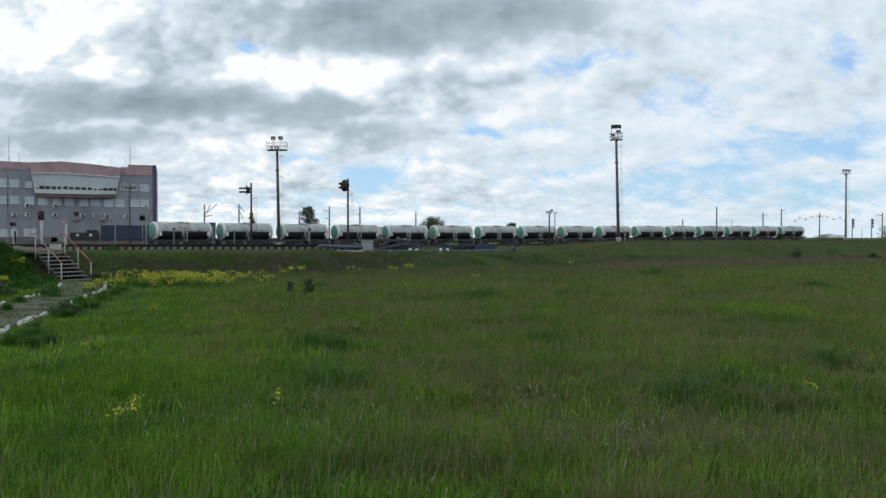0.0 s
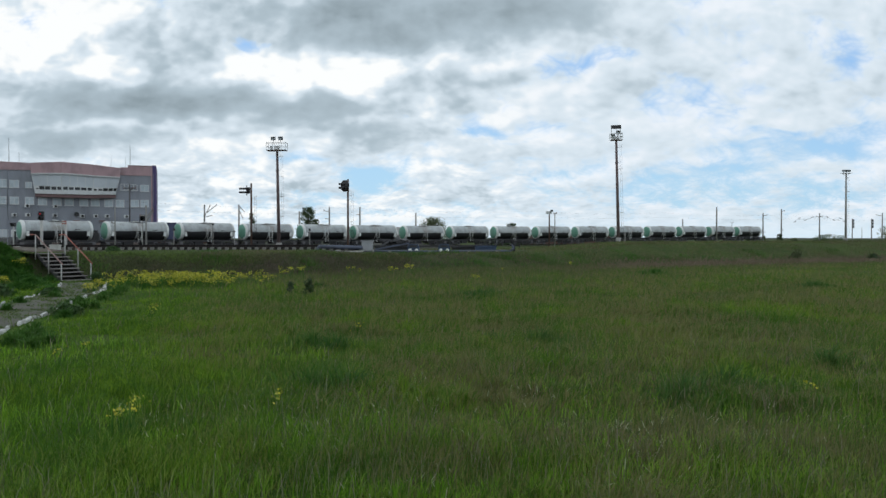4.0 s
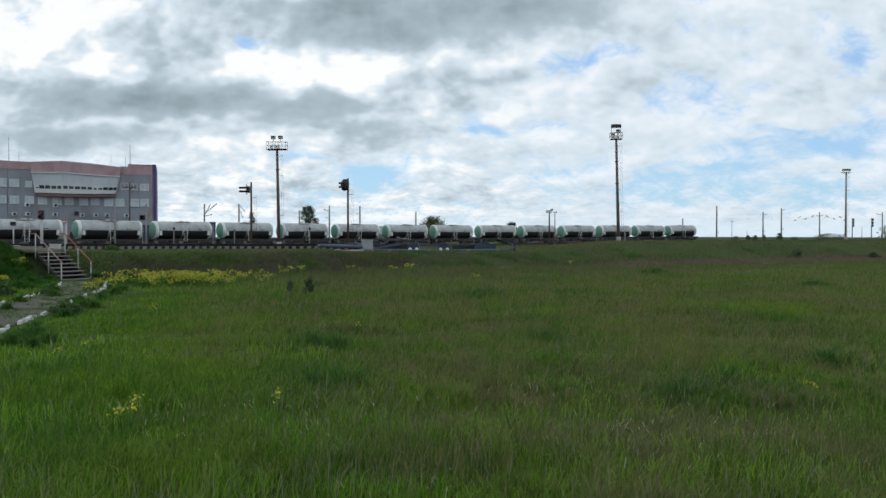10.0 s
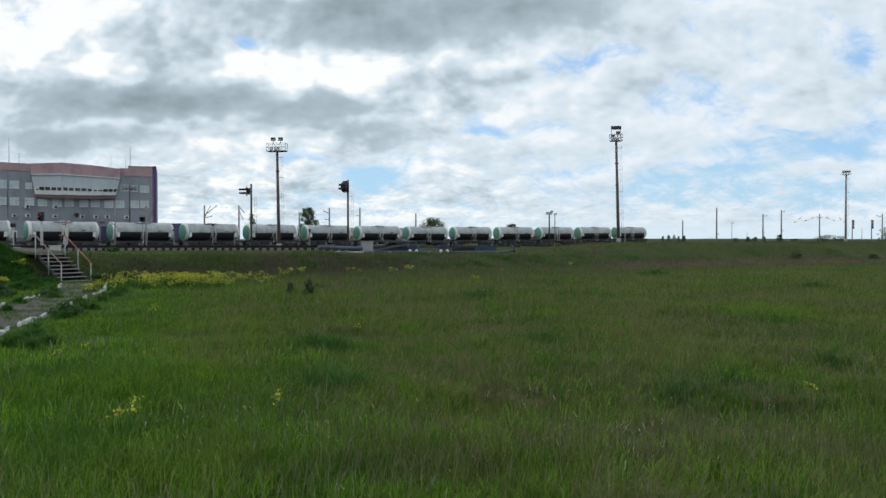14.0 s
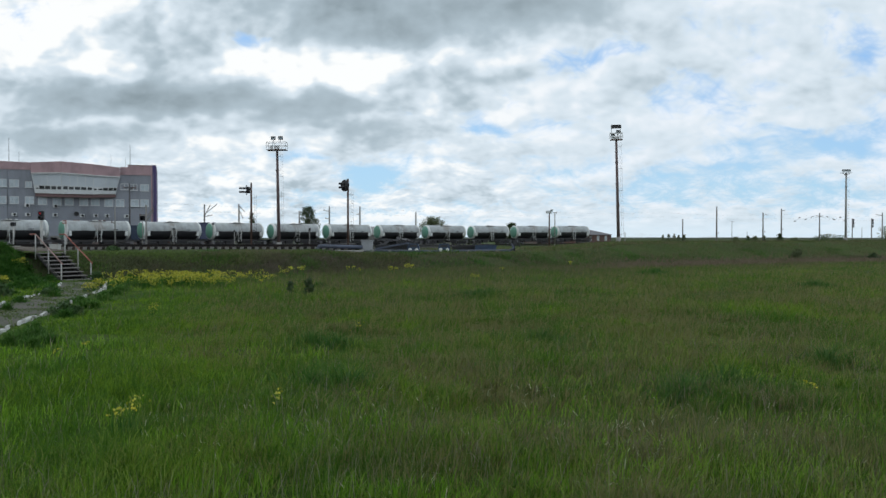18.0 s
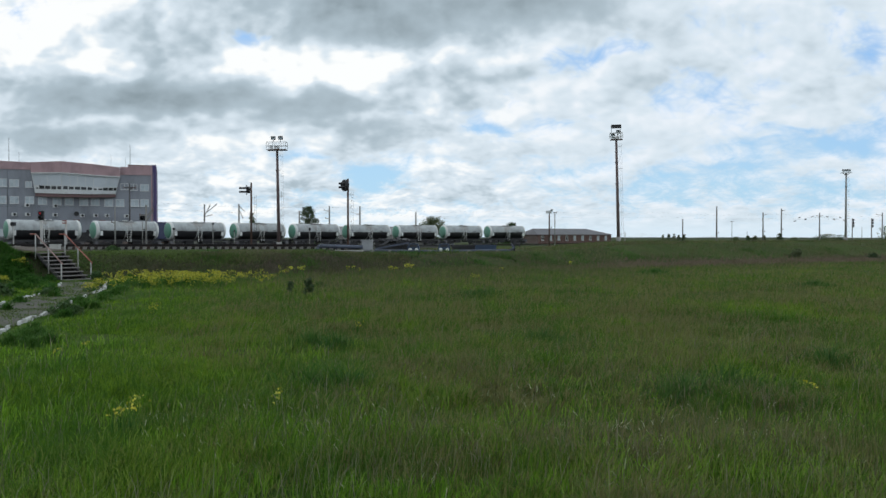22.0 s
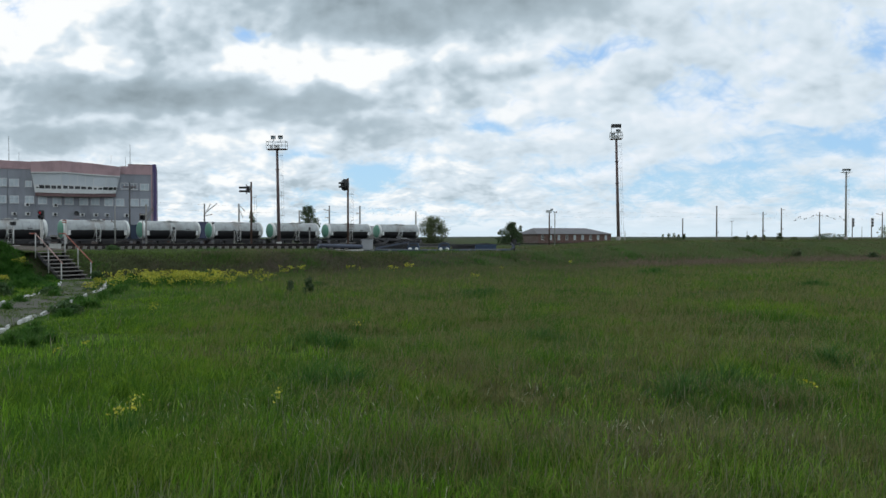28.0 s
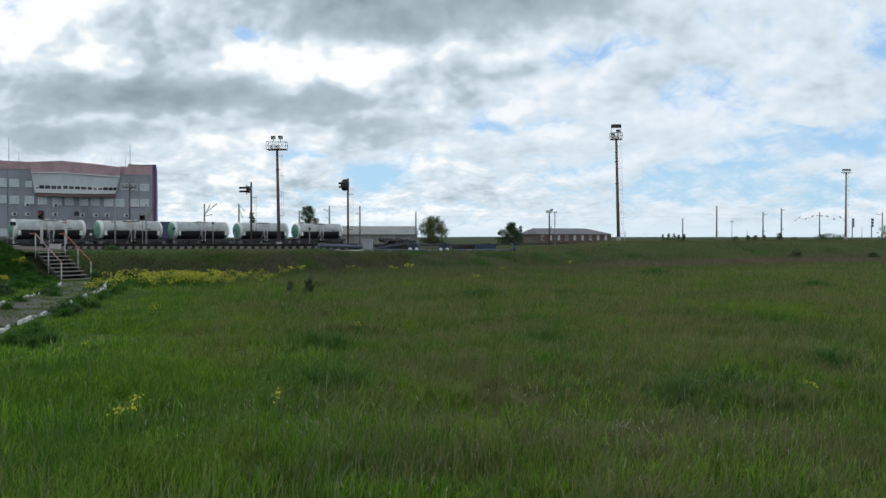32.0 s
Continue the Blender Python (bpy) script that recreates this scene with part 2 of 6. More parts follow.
def ground_z(x, y):
    f = foot(x)
    field = -0.38 * ease((y - 3) / 19) + 0.07 * lumps(x, y, 0.25) + 0.03 * lumps(x, y, 0.9)
    wide = 4.0 + 6 * ease((x + 5) / 30)
    t = ease((y - f) / wide)
    top = crest(x)
    yard = -0.15 + 0.85 * ease((x - 20) / 90)
    back = ease((y - f - wide - 14) / 35)
    upper = top * (1 - back) + yard * back
    rough = 0.10 * lumps(x, y, 0.4) * (1 - back) * (1 - ease((y - f - wide) / 4))
    mound = 0.75 * math.exp(-((x + 21.9) / 1.6) ** 2 - ((y - 38.7) / 1.3) ** 2)
    return mound + (field * (1 - t) + (upper + rough) * t if y < f + wide else upper + rough)


def ground_material():
    n = Nodes("ground", 0.95)
    c = n.coords()
    sep = n.node("SeparateXYZ", Vector=c)
    big, small = n.noise(c, 0.16, 5.0, 0.6), n.noise(c, 3.0, 6.0, 0.65)
    soil = n.mix(n.span(big, 0.4, 0.62), (0.040, 0.075, 0.016), (0.060, 0.100, 0.022))
    soil = n.mix(n.span(small, 0.45, 0.7), soil, (0.07, 0.075, 0.03))
    gravel = n.mix(n.span(n.noise(c, 9.0, 3.0), 0.35, 0.7), (0.03, 0.028, 0.026), (0.085, 0.078, 0.072))
    gravel = n.mix(n.span(big, 0.5, 0.6), gravel, (0.045, 0.06, 0.025))
    # the yard lies behind the bank
    edge = n.math("SUBTRACT", sep.outputs[1], n.math("MULTIPLY", n.math("MINIMUM", sep.outputs[0], 60.0), 0.62))
    bank = n.mix(n.span(small, 0.4, 0.65), (0.040, 0.048, 0.020), (0.075, 0.064, 0.046))
    bank = n.mix(n.span(n.noise(c, 0.45, 4.0, 0.6), 0.46, 0.58), bank, (0.056, 0.066, 0.030))
    soil = n.mix(n.math("MULTIPLY", n.span(edge, 48.0, 50.0), n.span(sep.outputs[0], -2.0, 14.0, 1.0, 0.35)), soil, bank)
    yard = n.math("MULTIPLY", n.span(edge, 56.0, 60.0), n.span(sep.outputs[0], -2.0, 6.0, 1.0, 0.0))
    col = n.mix(yard, soil, gravel)
    far = n.span(sep.outputs[1], 260.0, 420.0)
    col = n.mix(far, col, n.mix(n.span(n.noise(c, 0.01, 4.0), 0.4, 0.6), (0.05, 0.07, 0.03), (0.07, 0.075, 0.04)))
    n.bump(small, 0.5, 0.06)
    n.bsdf.inputs["Specular IOR Level"].default_value = 0.05
    return n.done(col)


def ground():
    def steps(stops):
        out = []
        for (a, b, k) in stops:
            out += list(np.linspace(a, b, k, endpoint=False))
        return out
    xs = steps([(-4000, -400, 10), (-400, -120, 14), (-120, -40, 32), (-40, 40, 110), (40, 130, 36), (130, 400, 14), (400, 4000, 10)]) + [4000]
    ys = steps([(-600, -20, 10), (-20, 3, 10), (3, 80, 150), (80, 140, 30), (140, 400, 20), (400, 4600, 14)]) + [4600]
    verts = [(x, y, ground_z(x, y)) for y in ys for x in xs]
    w = len(xs)
    faces = [(j * w + i, j * w + i + 1, (j + 1) * w + i + 1, (j + 1) * w + i) for j in range(len(ys) - 1) for i in range(w - 1)]
    data = bpy.data.meshes.new("ground")
    data.from_pydata(verts, [], faces)
    data.polygons.foreach_set("use_smooth", [True] * len(faces))
    data.materials.append(ground_material())
    return tagged(new("ground", data), "grassy field rising to a railway bank and gravel yard", "ground", kind="structure")


ground()


# ---- the train ----
LINE = (-47.096, 127.019, 0.7986, 0.0528, -1.0488, 0.9583, -0.1683, -0.0412)


def along(s):
    """Place and heading on the curved line, s metres from its mark."""
    x, y, th, *bends = LINE
    n = 40

    def heading(q):
        q = max(-0.6, min(q, 2.1))
        return th + sum(b * q ** (i + 1) for i, b in enumerate(bends))
    for i in range(n):
        h = heading(s * (i + 0.5) / n / 100)
        x, y = x + s / n * math.cos(h), y + s / n * math.sin(h)
    return x, y, heading(s / 100)


def rail_z(s):
    return 0.10 + 0.85 * ease((s - 50) / 150)


def tank_paint():
    """White above, a black belly that stops short of the ends."""
    n = Nodes("tank_paint", 0.45)
    c = n.coords()
    sep = n.node("SeparateXYZ", Vector=c)
    r = n.node("ObjectInfo").outputs["Random"]
    off = n.node("VectorMath", i0=c, i1=n.node("CombineXYZ", X=n.math("MULTIPLY", r, 60.0)).outputs[0]).outputs[0]
    dirt = n.noise(off, 0.9, 6.0, 0.65)
    low = n.math("LESS_THAN", sep.outputs[2], n.math("ADD", 2.66, n.math("MULTIPLY", n.math("SUBTRACT", dirt, 0.5), 0.25)))
    ends = n.math("LESS_THAN", n.math("ABSOLUTE", sep.outputs[0]), 4.35)
    strap = n.math("GREATER_THAN", n.math("ABSOLUTE", n.math("SUBTRACT", n.math("ABSOLUTE", sep.outputs[0]), 0.42)), 0.10)
    white = n.mix(n.math("MULTIPLY", n.span(dirt, 0.38, 0.70), 0.6), (0.42, 0.445, 0.44), (0.20, 0.20, 0.19))
    runs = n.noise(n.node("Mapping", Vector=off, Scale=(5.0, 1.0, 0.25)).outputs[0], 1.0, 5.0, 0.6)
    white = n.mix(n.span(runs, 0.50, 0.75, 0.0, 0.45), white, (0.22, 0.215, 0.20))
    spill = n.math("MULTIPLY", n.span(n.math("ABSOLUTE", sep.outputs[0]), 0.3, 1.5, 0.8, 0.0), n.span(dirt, 0.35, 0.6))
    white = n.mix(spill, white, (0.28, 0.26, 0.23))
    col = n.mix(n.math("MULTIPLY", n.math("MULTIPLY", low, ends), strap), white, (0.02, 0.02, 0.022))
    return n.done(col)


def tank_wagon():
    """Four-axle tank wagon, x along the track, z from the rail head."""
    w = thing("tank_wagon", Matrix(), "white tank wagon with black belly and pale green ends", "tank wagon", "train of tank wagons")
    paint = tank_paint()
    R, L, zc = 1.43, 5.12, 2.73
    up = pose(0, 0, zc)
    part("barrel", lathe(bmesh.new(), [(-L + 0.45, R), (-2.6, R), (0, R), (2.6, R), (L - 0.45, R)], up, 32), paint, w)
    for e in (-1, 1):
        prof = [(e * (L - 0.45), R - 0.01), (e * (L - 0.28), R * 0.97), (e * (L - 0.12), R * 0.84), (e * (L - 0.03), R * 0.55), (e * L, 0)]
        part("tank_end", lathe(bmesh.new(), prof, up, 32), GREEN_PAINT, w, "pale green dished end")
        rim = [(e * (L - 0.62), R), (e * (L - 0.62), R + 0.03), (e * (L - 0.33), R + 0.03), (e * (L - 0.22), R * 0.955), (e * (L - 0.16), R * 0.87)]
        part("rim", lathe(bmesh.new(), rim, up, 32), WHITE_PAINT, w, "white rim band")
        for s in (-1, 1):
            part("saddle", box(bmesh.new(), e * 4.20 - 0.20, e * 4.20 + 0.20, s * 1.30 - 0.12, s * 1.30 + 0.12, 1.90, 2.62), WHITE_PAINT, w, "white end support")
    part("frame", box(box(bmesh.new(), -5.45, 5.45, -0.35, 0.35, 0.95, 1.3), -5.5, -5.2, -1.45, 1.45, 1.0, 1.25), DARK_METAL, w)
    part("end_beam", box(bmesh.new(), 5.2, 5.5, -1.45, 1.45, 1.0, 1.25), DARK_METAL, w)
    for s in (-1, 1):
        part("side_sill", box(bmesh.new(), -5.2, 5.2, s * 1.32 - 0.07, s * 1.32 + 0.07, 0.98, 1.24), DARK_METAL, w)
        part("brake_cylinder", box(bmesh.new(), -2.4, -0.9, s * 0.9 - 0.2, s * 0.9 + 0.2, 0.45, 0.98), DARK_METAL, w)
        part("brake_rigging", box(bmesh.new(), 0.8, 2.5, s * 0.8 - 0.12, s * 0.8 + 0.12, 0.55, 0.98), DARK_METAL, w)
    hatch = rod(bmesh.new(), (0, 0, zc + R - 0.05), (0, 0, zc + R + 0.08), 0.42, 0.40, 16)
    rod(hatch, (0, 0, zc + R + 0.08), (0, 0, zc + R + 0.12), 0.46, 0.3, 16)
    part("hatch", hatch, WHITE_PAINT, w)
    part("valve_cover", rod(bmesh.new(), (1.0, 0, zc + R - 0.05), (1.0, 0, zc + R + 0.12), 0.18, 0.16, 10), WHITE_PAINT, w)
    deck = box(bmesh.new(), -1.3, 1.3, -0.75, -0.5, zc + R - 0.12, zc + R - 0.06)
    box(deck, -1.3, 1.3, 0.5, 0.75, zc + R - 0.12, zc + R - 0.06)
    part("walkway", deck, STEEL, w)
    for s in (-1, 1):
        lad = bmesh.new()
        for dx in (-0.30, 0.30):
            rod(lad, (dx, s * 1.52, 0.9), (dx, s * 1.52, zc + 0.1), 0.035, n=5)
            rod(lad, (dx, s * 1.52, zc + 0.1), (dx, s * 1.30, zc + 0.75), 0.02, n=5)
        for i in range(5):
            rod(lad, (-0.30, s * 1.52, 1.0 + i * 0.36), (0.30, s * 1.52, 1.0 + i * 0.36), 0.012, n=4)
        part("ladder", lad, WHITE_PAINT, w, "white side ladder")
    for s in (-1, 1):
        part("marking", box(bmesh.new(), 2.2, 2.9, s * (R + 0.002) - 0.012, s * (R + 0.002) + 0.012, zc + 0.05, zc + 0.16), DARK_METAL, w, "dark line of small lettering")
    for e in (-1, 1):
        part("coupler", box(box(bmesh.new(), min(e * 5.4, e * 6.0), max(e * 5.4, e * 6.0), -0.14, 0.14, 0.88, 1.14), e * 5.85 - 0.12, e * 5.85 + 0.12, -0.2, 0.2, 0.84, 1.18), DARK_METAL, w)
        part("step", box(bmesh.new(), e * 5.0 - 0.25, e * 5.0 + 0.25, -1.5, -1.42, 0.45, 1.0), STEEL, w)
        bogie = part("bogie", box(bmesh.new(), e * 3.9 - 0.25, e * 3.9 + 0.25, -1.1, 1.1, 0.55, 0.85), DARK_METAL, w)
        for s in (-1, 1):
            side = box(bmesh.new(), e * 3.9 - 1.15, e * 3.9 + 1.15, s * 1.0 - 0.09, s * 1.0 + 0.09, 0.62, 0.8)
            box(side, e * 3.9 - 0.5, e * 3.9 + 0.5, s * 1.0 - 0.1, s * 1.0 + 0.1, 0.3, 0.62)
            for k in (-1, 1):
                box(side, e * 3.9 + k * 0.925 - 0.17, e * 3.9 + k * 0.925 + 0.17, s * 1.0 - 0.11, s * 1.0 + 0.11, 0.35, 0.66)
            part("side_frame", side, DARK_METAL, bogie)
        for k in (-1, 1):
            ws = bmesh.new()
            mx = pose(0, 0, 0, 0, 0, 90)
            for s in (-1, 1):
                lathe(ws, [(s * 0.72, 0.0), (s * 0.72, 0.475), (s * 0.73, 0.505), (s * 0.755, 0.475), (s * 0.86, 0.465), (s * 0.86, 0.38), (s * 0.81, 0.34), (s * 0.81, 0.12), (s * 0.9, 0.1), (s * 0.9, 0.0)], mx, 18)
            rod(ws, (0, -0.8, 0), (0, 0.8, 0), 0.08, n=8)
            wheel = part("wheelset", ws, STEEL, bogie)
            wheel.location = (e * 3.9 + k * 0.925, 0, 0.475)
    return w


STARTS = [12.02 * k for k in range(16)]
RUN = [(0, 0), (3, 14.8), (6, 29.4), (9, 43.4), (12, 57.4), (19, 90.9), (25, 120.2), (28, 134.3), (31, 148.4), (32, 153.0)]


def run(t):
    """How far the train has gone after t seconds: a smooth curve through RUN."""
    ts, vs = [a for a, _ in RUN], [b for _, b in RUN]
    i = max(0, min(len(ts) - 2, sum(a <= t for a in ts) - 1))
    slope = lambda j: (vs[min(j + 1, len(vs) - 1)] - vs[max(j - 1, 0)]) / (ts[min(j + 1, len(ts) - 1)] - ts[max(j - 1, 0)])
    h = ts[i + 1] - ts[i]
    p = (t - ts[i]) / h
    return ((1 + 2 * p) * (1 - p) ** 2 * vs[i] + p * (1 - p) ** 2 * h * slope(i)
            + p * p * (3 - 2 * p) * vs[i + 1] + p * p * (p - 1) * h * slope(i + 1))


def wagon_pose(s):
    c = s + 5.4
    x0, y0, _ = along(c - 3.9)
    x1, y1, _ = along(c + 3.9)
    return pose((x0 + x1) / 2, (y0 + y1) / 2, rail_z(c), 0, 0, math.degrees(math.atan2(y1 - y0, x1 - x0)))


first = tank_wagon()
first.matrix_basis = wagon_pose(STARTS[0])
WAGONS = [first] + [copy_thing(first, wagon_pose(s)) for s in STARTS[1:]]


# ---- permanent way ----
def ballast_material():
    n = Nodes("ballast", 0.95)
    c = n.coords()
    stones = n.node("TexVoronoi", Vector=c, Scale=16.0)
    col = n.mix(n.span(stones.outputs["Distance"], 0.0, 0.6), (0.055, 0.05, 0.047), (0.018, 0.016, 0.015))
    col = n.mix(n.math("MULTIPLY", n.span(n.noise(c, 0.5, 4.0), 0.45, 0.7), 0.6), col, (0.09, 0.06, 0.045))
    n.bump(stones.outputs["Distance"], 0.6, 0.04)
    return n.done(col)


BALLAST = ballast_material()
RAIL_STEEL = worn("rail_steel", (0.03, 0.026, 0.025), (0.05, 0.032, 0.026), 2.0, 0.6, 0.85)
for rough_stuff in (BALLAST, RAIL_STEEL):
    rough_stuff.node_tree.nodes["Principled BSDF"].inputs["Specular IOR Level"].default_value = 0.1


def strip(points, profile):
    """Sweep a profile of (across, up) along points of (x, y, z, heading)."""
    bm = bmesh.new()
    rows = []
    for x, y, z, h in points:
        nx, ny = -math.sin(h), math.cos(h)
        rows.append([bm.verts.new((x + nx * a, y + ny * a, z + u)) for a, u in profile])
    for p, q in zip(rows, rows[1:]):
        for i in range(len(profile) - 1):
            bm.faces.new((p[i], q[i], q[i + 1], p[i + 1]))
    return bm


def track(name, points, sleepers, label, bed=((-4.2, -1.6), (-1.9, -0.3), (1.9, -0.3), (4.2, -1.6)), wide=0.10):
    """Ballast bed, two rails and sleepers along points at rail height."""
    t = thing(name, Matrix(), label, "railway track", kind="structure")
    part("ballast", strip(points, list(bed)), BALLAST, t)
    for s in (-0.76, 0.76):
        part("rail", strip(points, [(s - 0.07, -0.17), (s - 0.07, -0.15), (s - 0.015, -0.13), (s - 0.036, -0.04), (s - 0.036, 0), (s + 0.036, 0), (s + 0.036, -0.04), (s + 0.015, -0.13), (s + 0.07, -0.15), (s + 0.07, -0.17)]), RAIL_STEEL, t)
    data = mesh("sleeper", box(bmesh.new(), -wide, wide, -1.35, 1.35, -0.36, -0.17), worn("sleeper_concrete", (0.24, 0.228, 0.21), (0.12, 0.11, 0.10), 2.0, 0.6, 0.9) if wide > 0.1 else worn("sleeper_wood", (0.09, 0.075, 0.065), (0.05, 0.045, 0.04), 2.0, 0.6, 0.9))
    for x, y, z, h in sleepers:
        ob = part("sleeper", data, None, t)
        ob.matrix_basis = pose(x, y, z, 0, 0, math.degrees(h))
    return t


def line_points(a, b, step, aside=0.0, drop=0.0):
    out = []
    s = a
    while s <= b:
        x, y, h = along(s)
        out.append((x - math.sin(h) * aside, y + math.cos(h) * aside, rail_z(s) + drop, h))
        s += step
    return out


track("main_track", line_points(-150, 420, 4), line_points(-20, 60, 0.6), "main railway track on a bed of grey ballast")
near = [(x, 58.5, 1.20, 0.0) for x in np.linspace(-70, -6.4, 40)]
track("siding_track", near, [(float(x), 58.5, 1.20, 0.0) for x in np.arange(-34, -6.6, 0.54)],
      "rusty siding track with pale concrete sleepers on the bank",
      ((-2.4, -1.0), (-1.30, -0.42), (-1.12, -0.15), (1.4, -0.15), (4.2, -1.6)), 0.12)
track("back_track", [(x, 146 + 0.38 * (x + 60), 0.15, 0.36) for x in np.linspace(-130, -30, 12)], [], "second yard track in front of the control building")

# ---- control building ----
GLASS_PALE = worn("curtained_glass", (0.50, 0.56, 0.59), (0.32, 0.37, 0.40), 1.0, 0.6, 0.12)
GLASS_DARK = worn("dark_glass", (0.02, 0.022, 0.025), (0.05, 0.05, 0.05), 1.5, 0.5, 0.1)
BLIND = worn("blind_panel", (0.52, 0.56, 0.585), (0.42, 0.46, 0.49), 0.4, 0.5, 0.4)
FRAME_WHITE = worn("white_frame", (0.62, 0.63, 0.62), (0.40, 0.40, 0.38), 1.0, 0.5, 0.5)
BROWN_TRIM = worn("brown_trim", (0.20, 0.12, 0.115), (0.12, 0.075, 0.07), 0.6, 0.5, 0.7)
ROOFING = worn("roof_sheet", (0.22, 0.21, 0.20), (0.14, 0.13, 0.125), 0.4, 0.6, 0.7)


def flat_panel(corners, thick=0.12):
    """A slab whose outer face has these four corners; thickness goes along +y."""
    bm = bmesh.new()
    a = [bm.verts.new(c) for c in corners]
    b = [bm.verts.new((c[0], c[1] + thick, c[2])) for c in corners]
    bm.faces.new(a)
    bm.faces.new(b[::-1])
    for i in range(4):
        j = (i + 1) % 4
        bm.faces.new((a[i], b[i], b[j], a[j]))
    return bm


def window(parent, x, z, w, h, glass, bars=1):
    fr = bmesh.new()
    t = 0.09
    box(fr, x - w / 2, x + w / 2, -0.06, 0.1, z - h / 2, z - h / 2 + t)
    box(fr, x - w / 2, x + w / 2, -0.06, 0.1, z + h / 2 - t, z + h / 2)
    box(fr, x - w / 2, x - w / 2 + t, -0.06, 0.1, z - h / 2 + t, z + h / 2 - t)
    box(fr, x + w / 2 - t, x + w / 2, -0.06, 0.1, z - h / 2 + t, z + h / 2 - t)
    for i in range(bars):
        c = x - w / 2 + w * (i + 1) / (bars + 1)
        box(fr, c - 0.035, c + 0.035, -0.05, 0.1, z - h / 2 + t, z + h / 2 - t)
    win = part("window", fr, FRAME_WHITE, parent)
    part("pane", box(bmesh.new(), x - w / 2 + t, x + w / 2 - t, -0.012, 0.06, z - h / 2 + t, z + h / 2 - t), glass, win)
    part("sill", box(bmesh.new(), x - w / 2 - 0.1, x + w / 2 + 0.1, -0.16, 0.0, z - h / 2 - 0.06, z - h / 2), FRAME_WHITE, win)


# dark panes of the three facets: from, to, bottom, top
PANES = (((0.08, 0.16, 0.22, 0.28), (0.19, 0.37, 0.21, 0.38), (0.40, 0.58, 0.21, 0.37), (0.62, 0.79, 0.21, 0.36), (0.83, 0.97, 0.21, 0.36)),
         ((0.04, 0.18, 0.22, 0.37), (0.22, 0.37, 0.22, 0.36), (0.41, 0.58, 0.22, 0.36), (0.61, 0.78, 0.22, 0.36), (0.82, 0.96, 0.22, 0.36)),
         ((0.03, 0.15, 0.22, 0.31), (0.22, 0.38, 0.22, 0.31), (0.42, 0.62, 0.20, 0.36), (0.65, 0.83, 0.20, 0.36), (0.86, 0.98, 0.20, 0.36)))


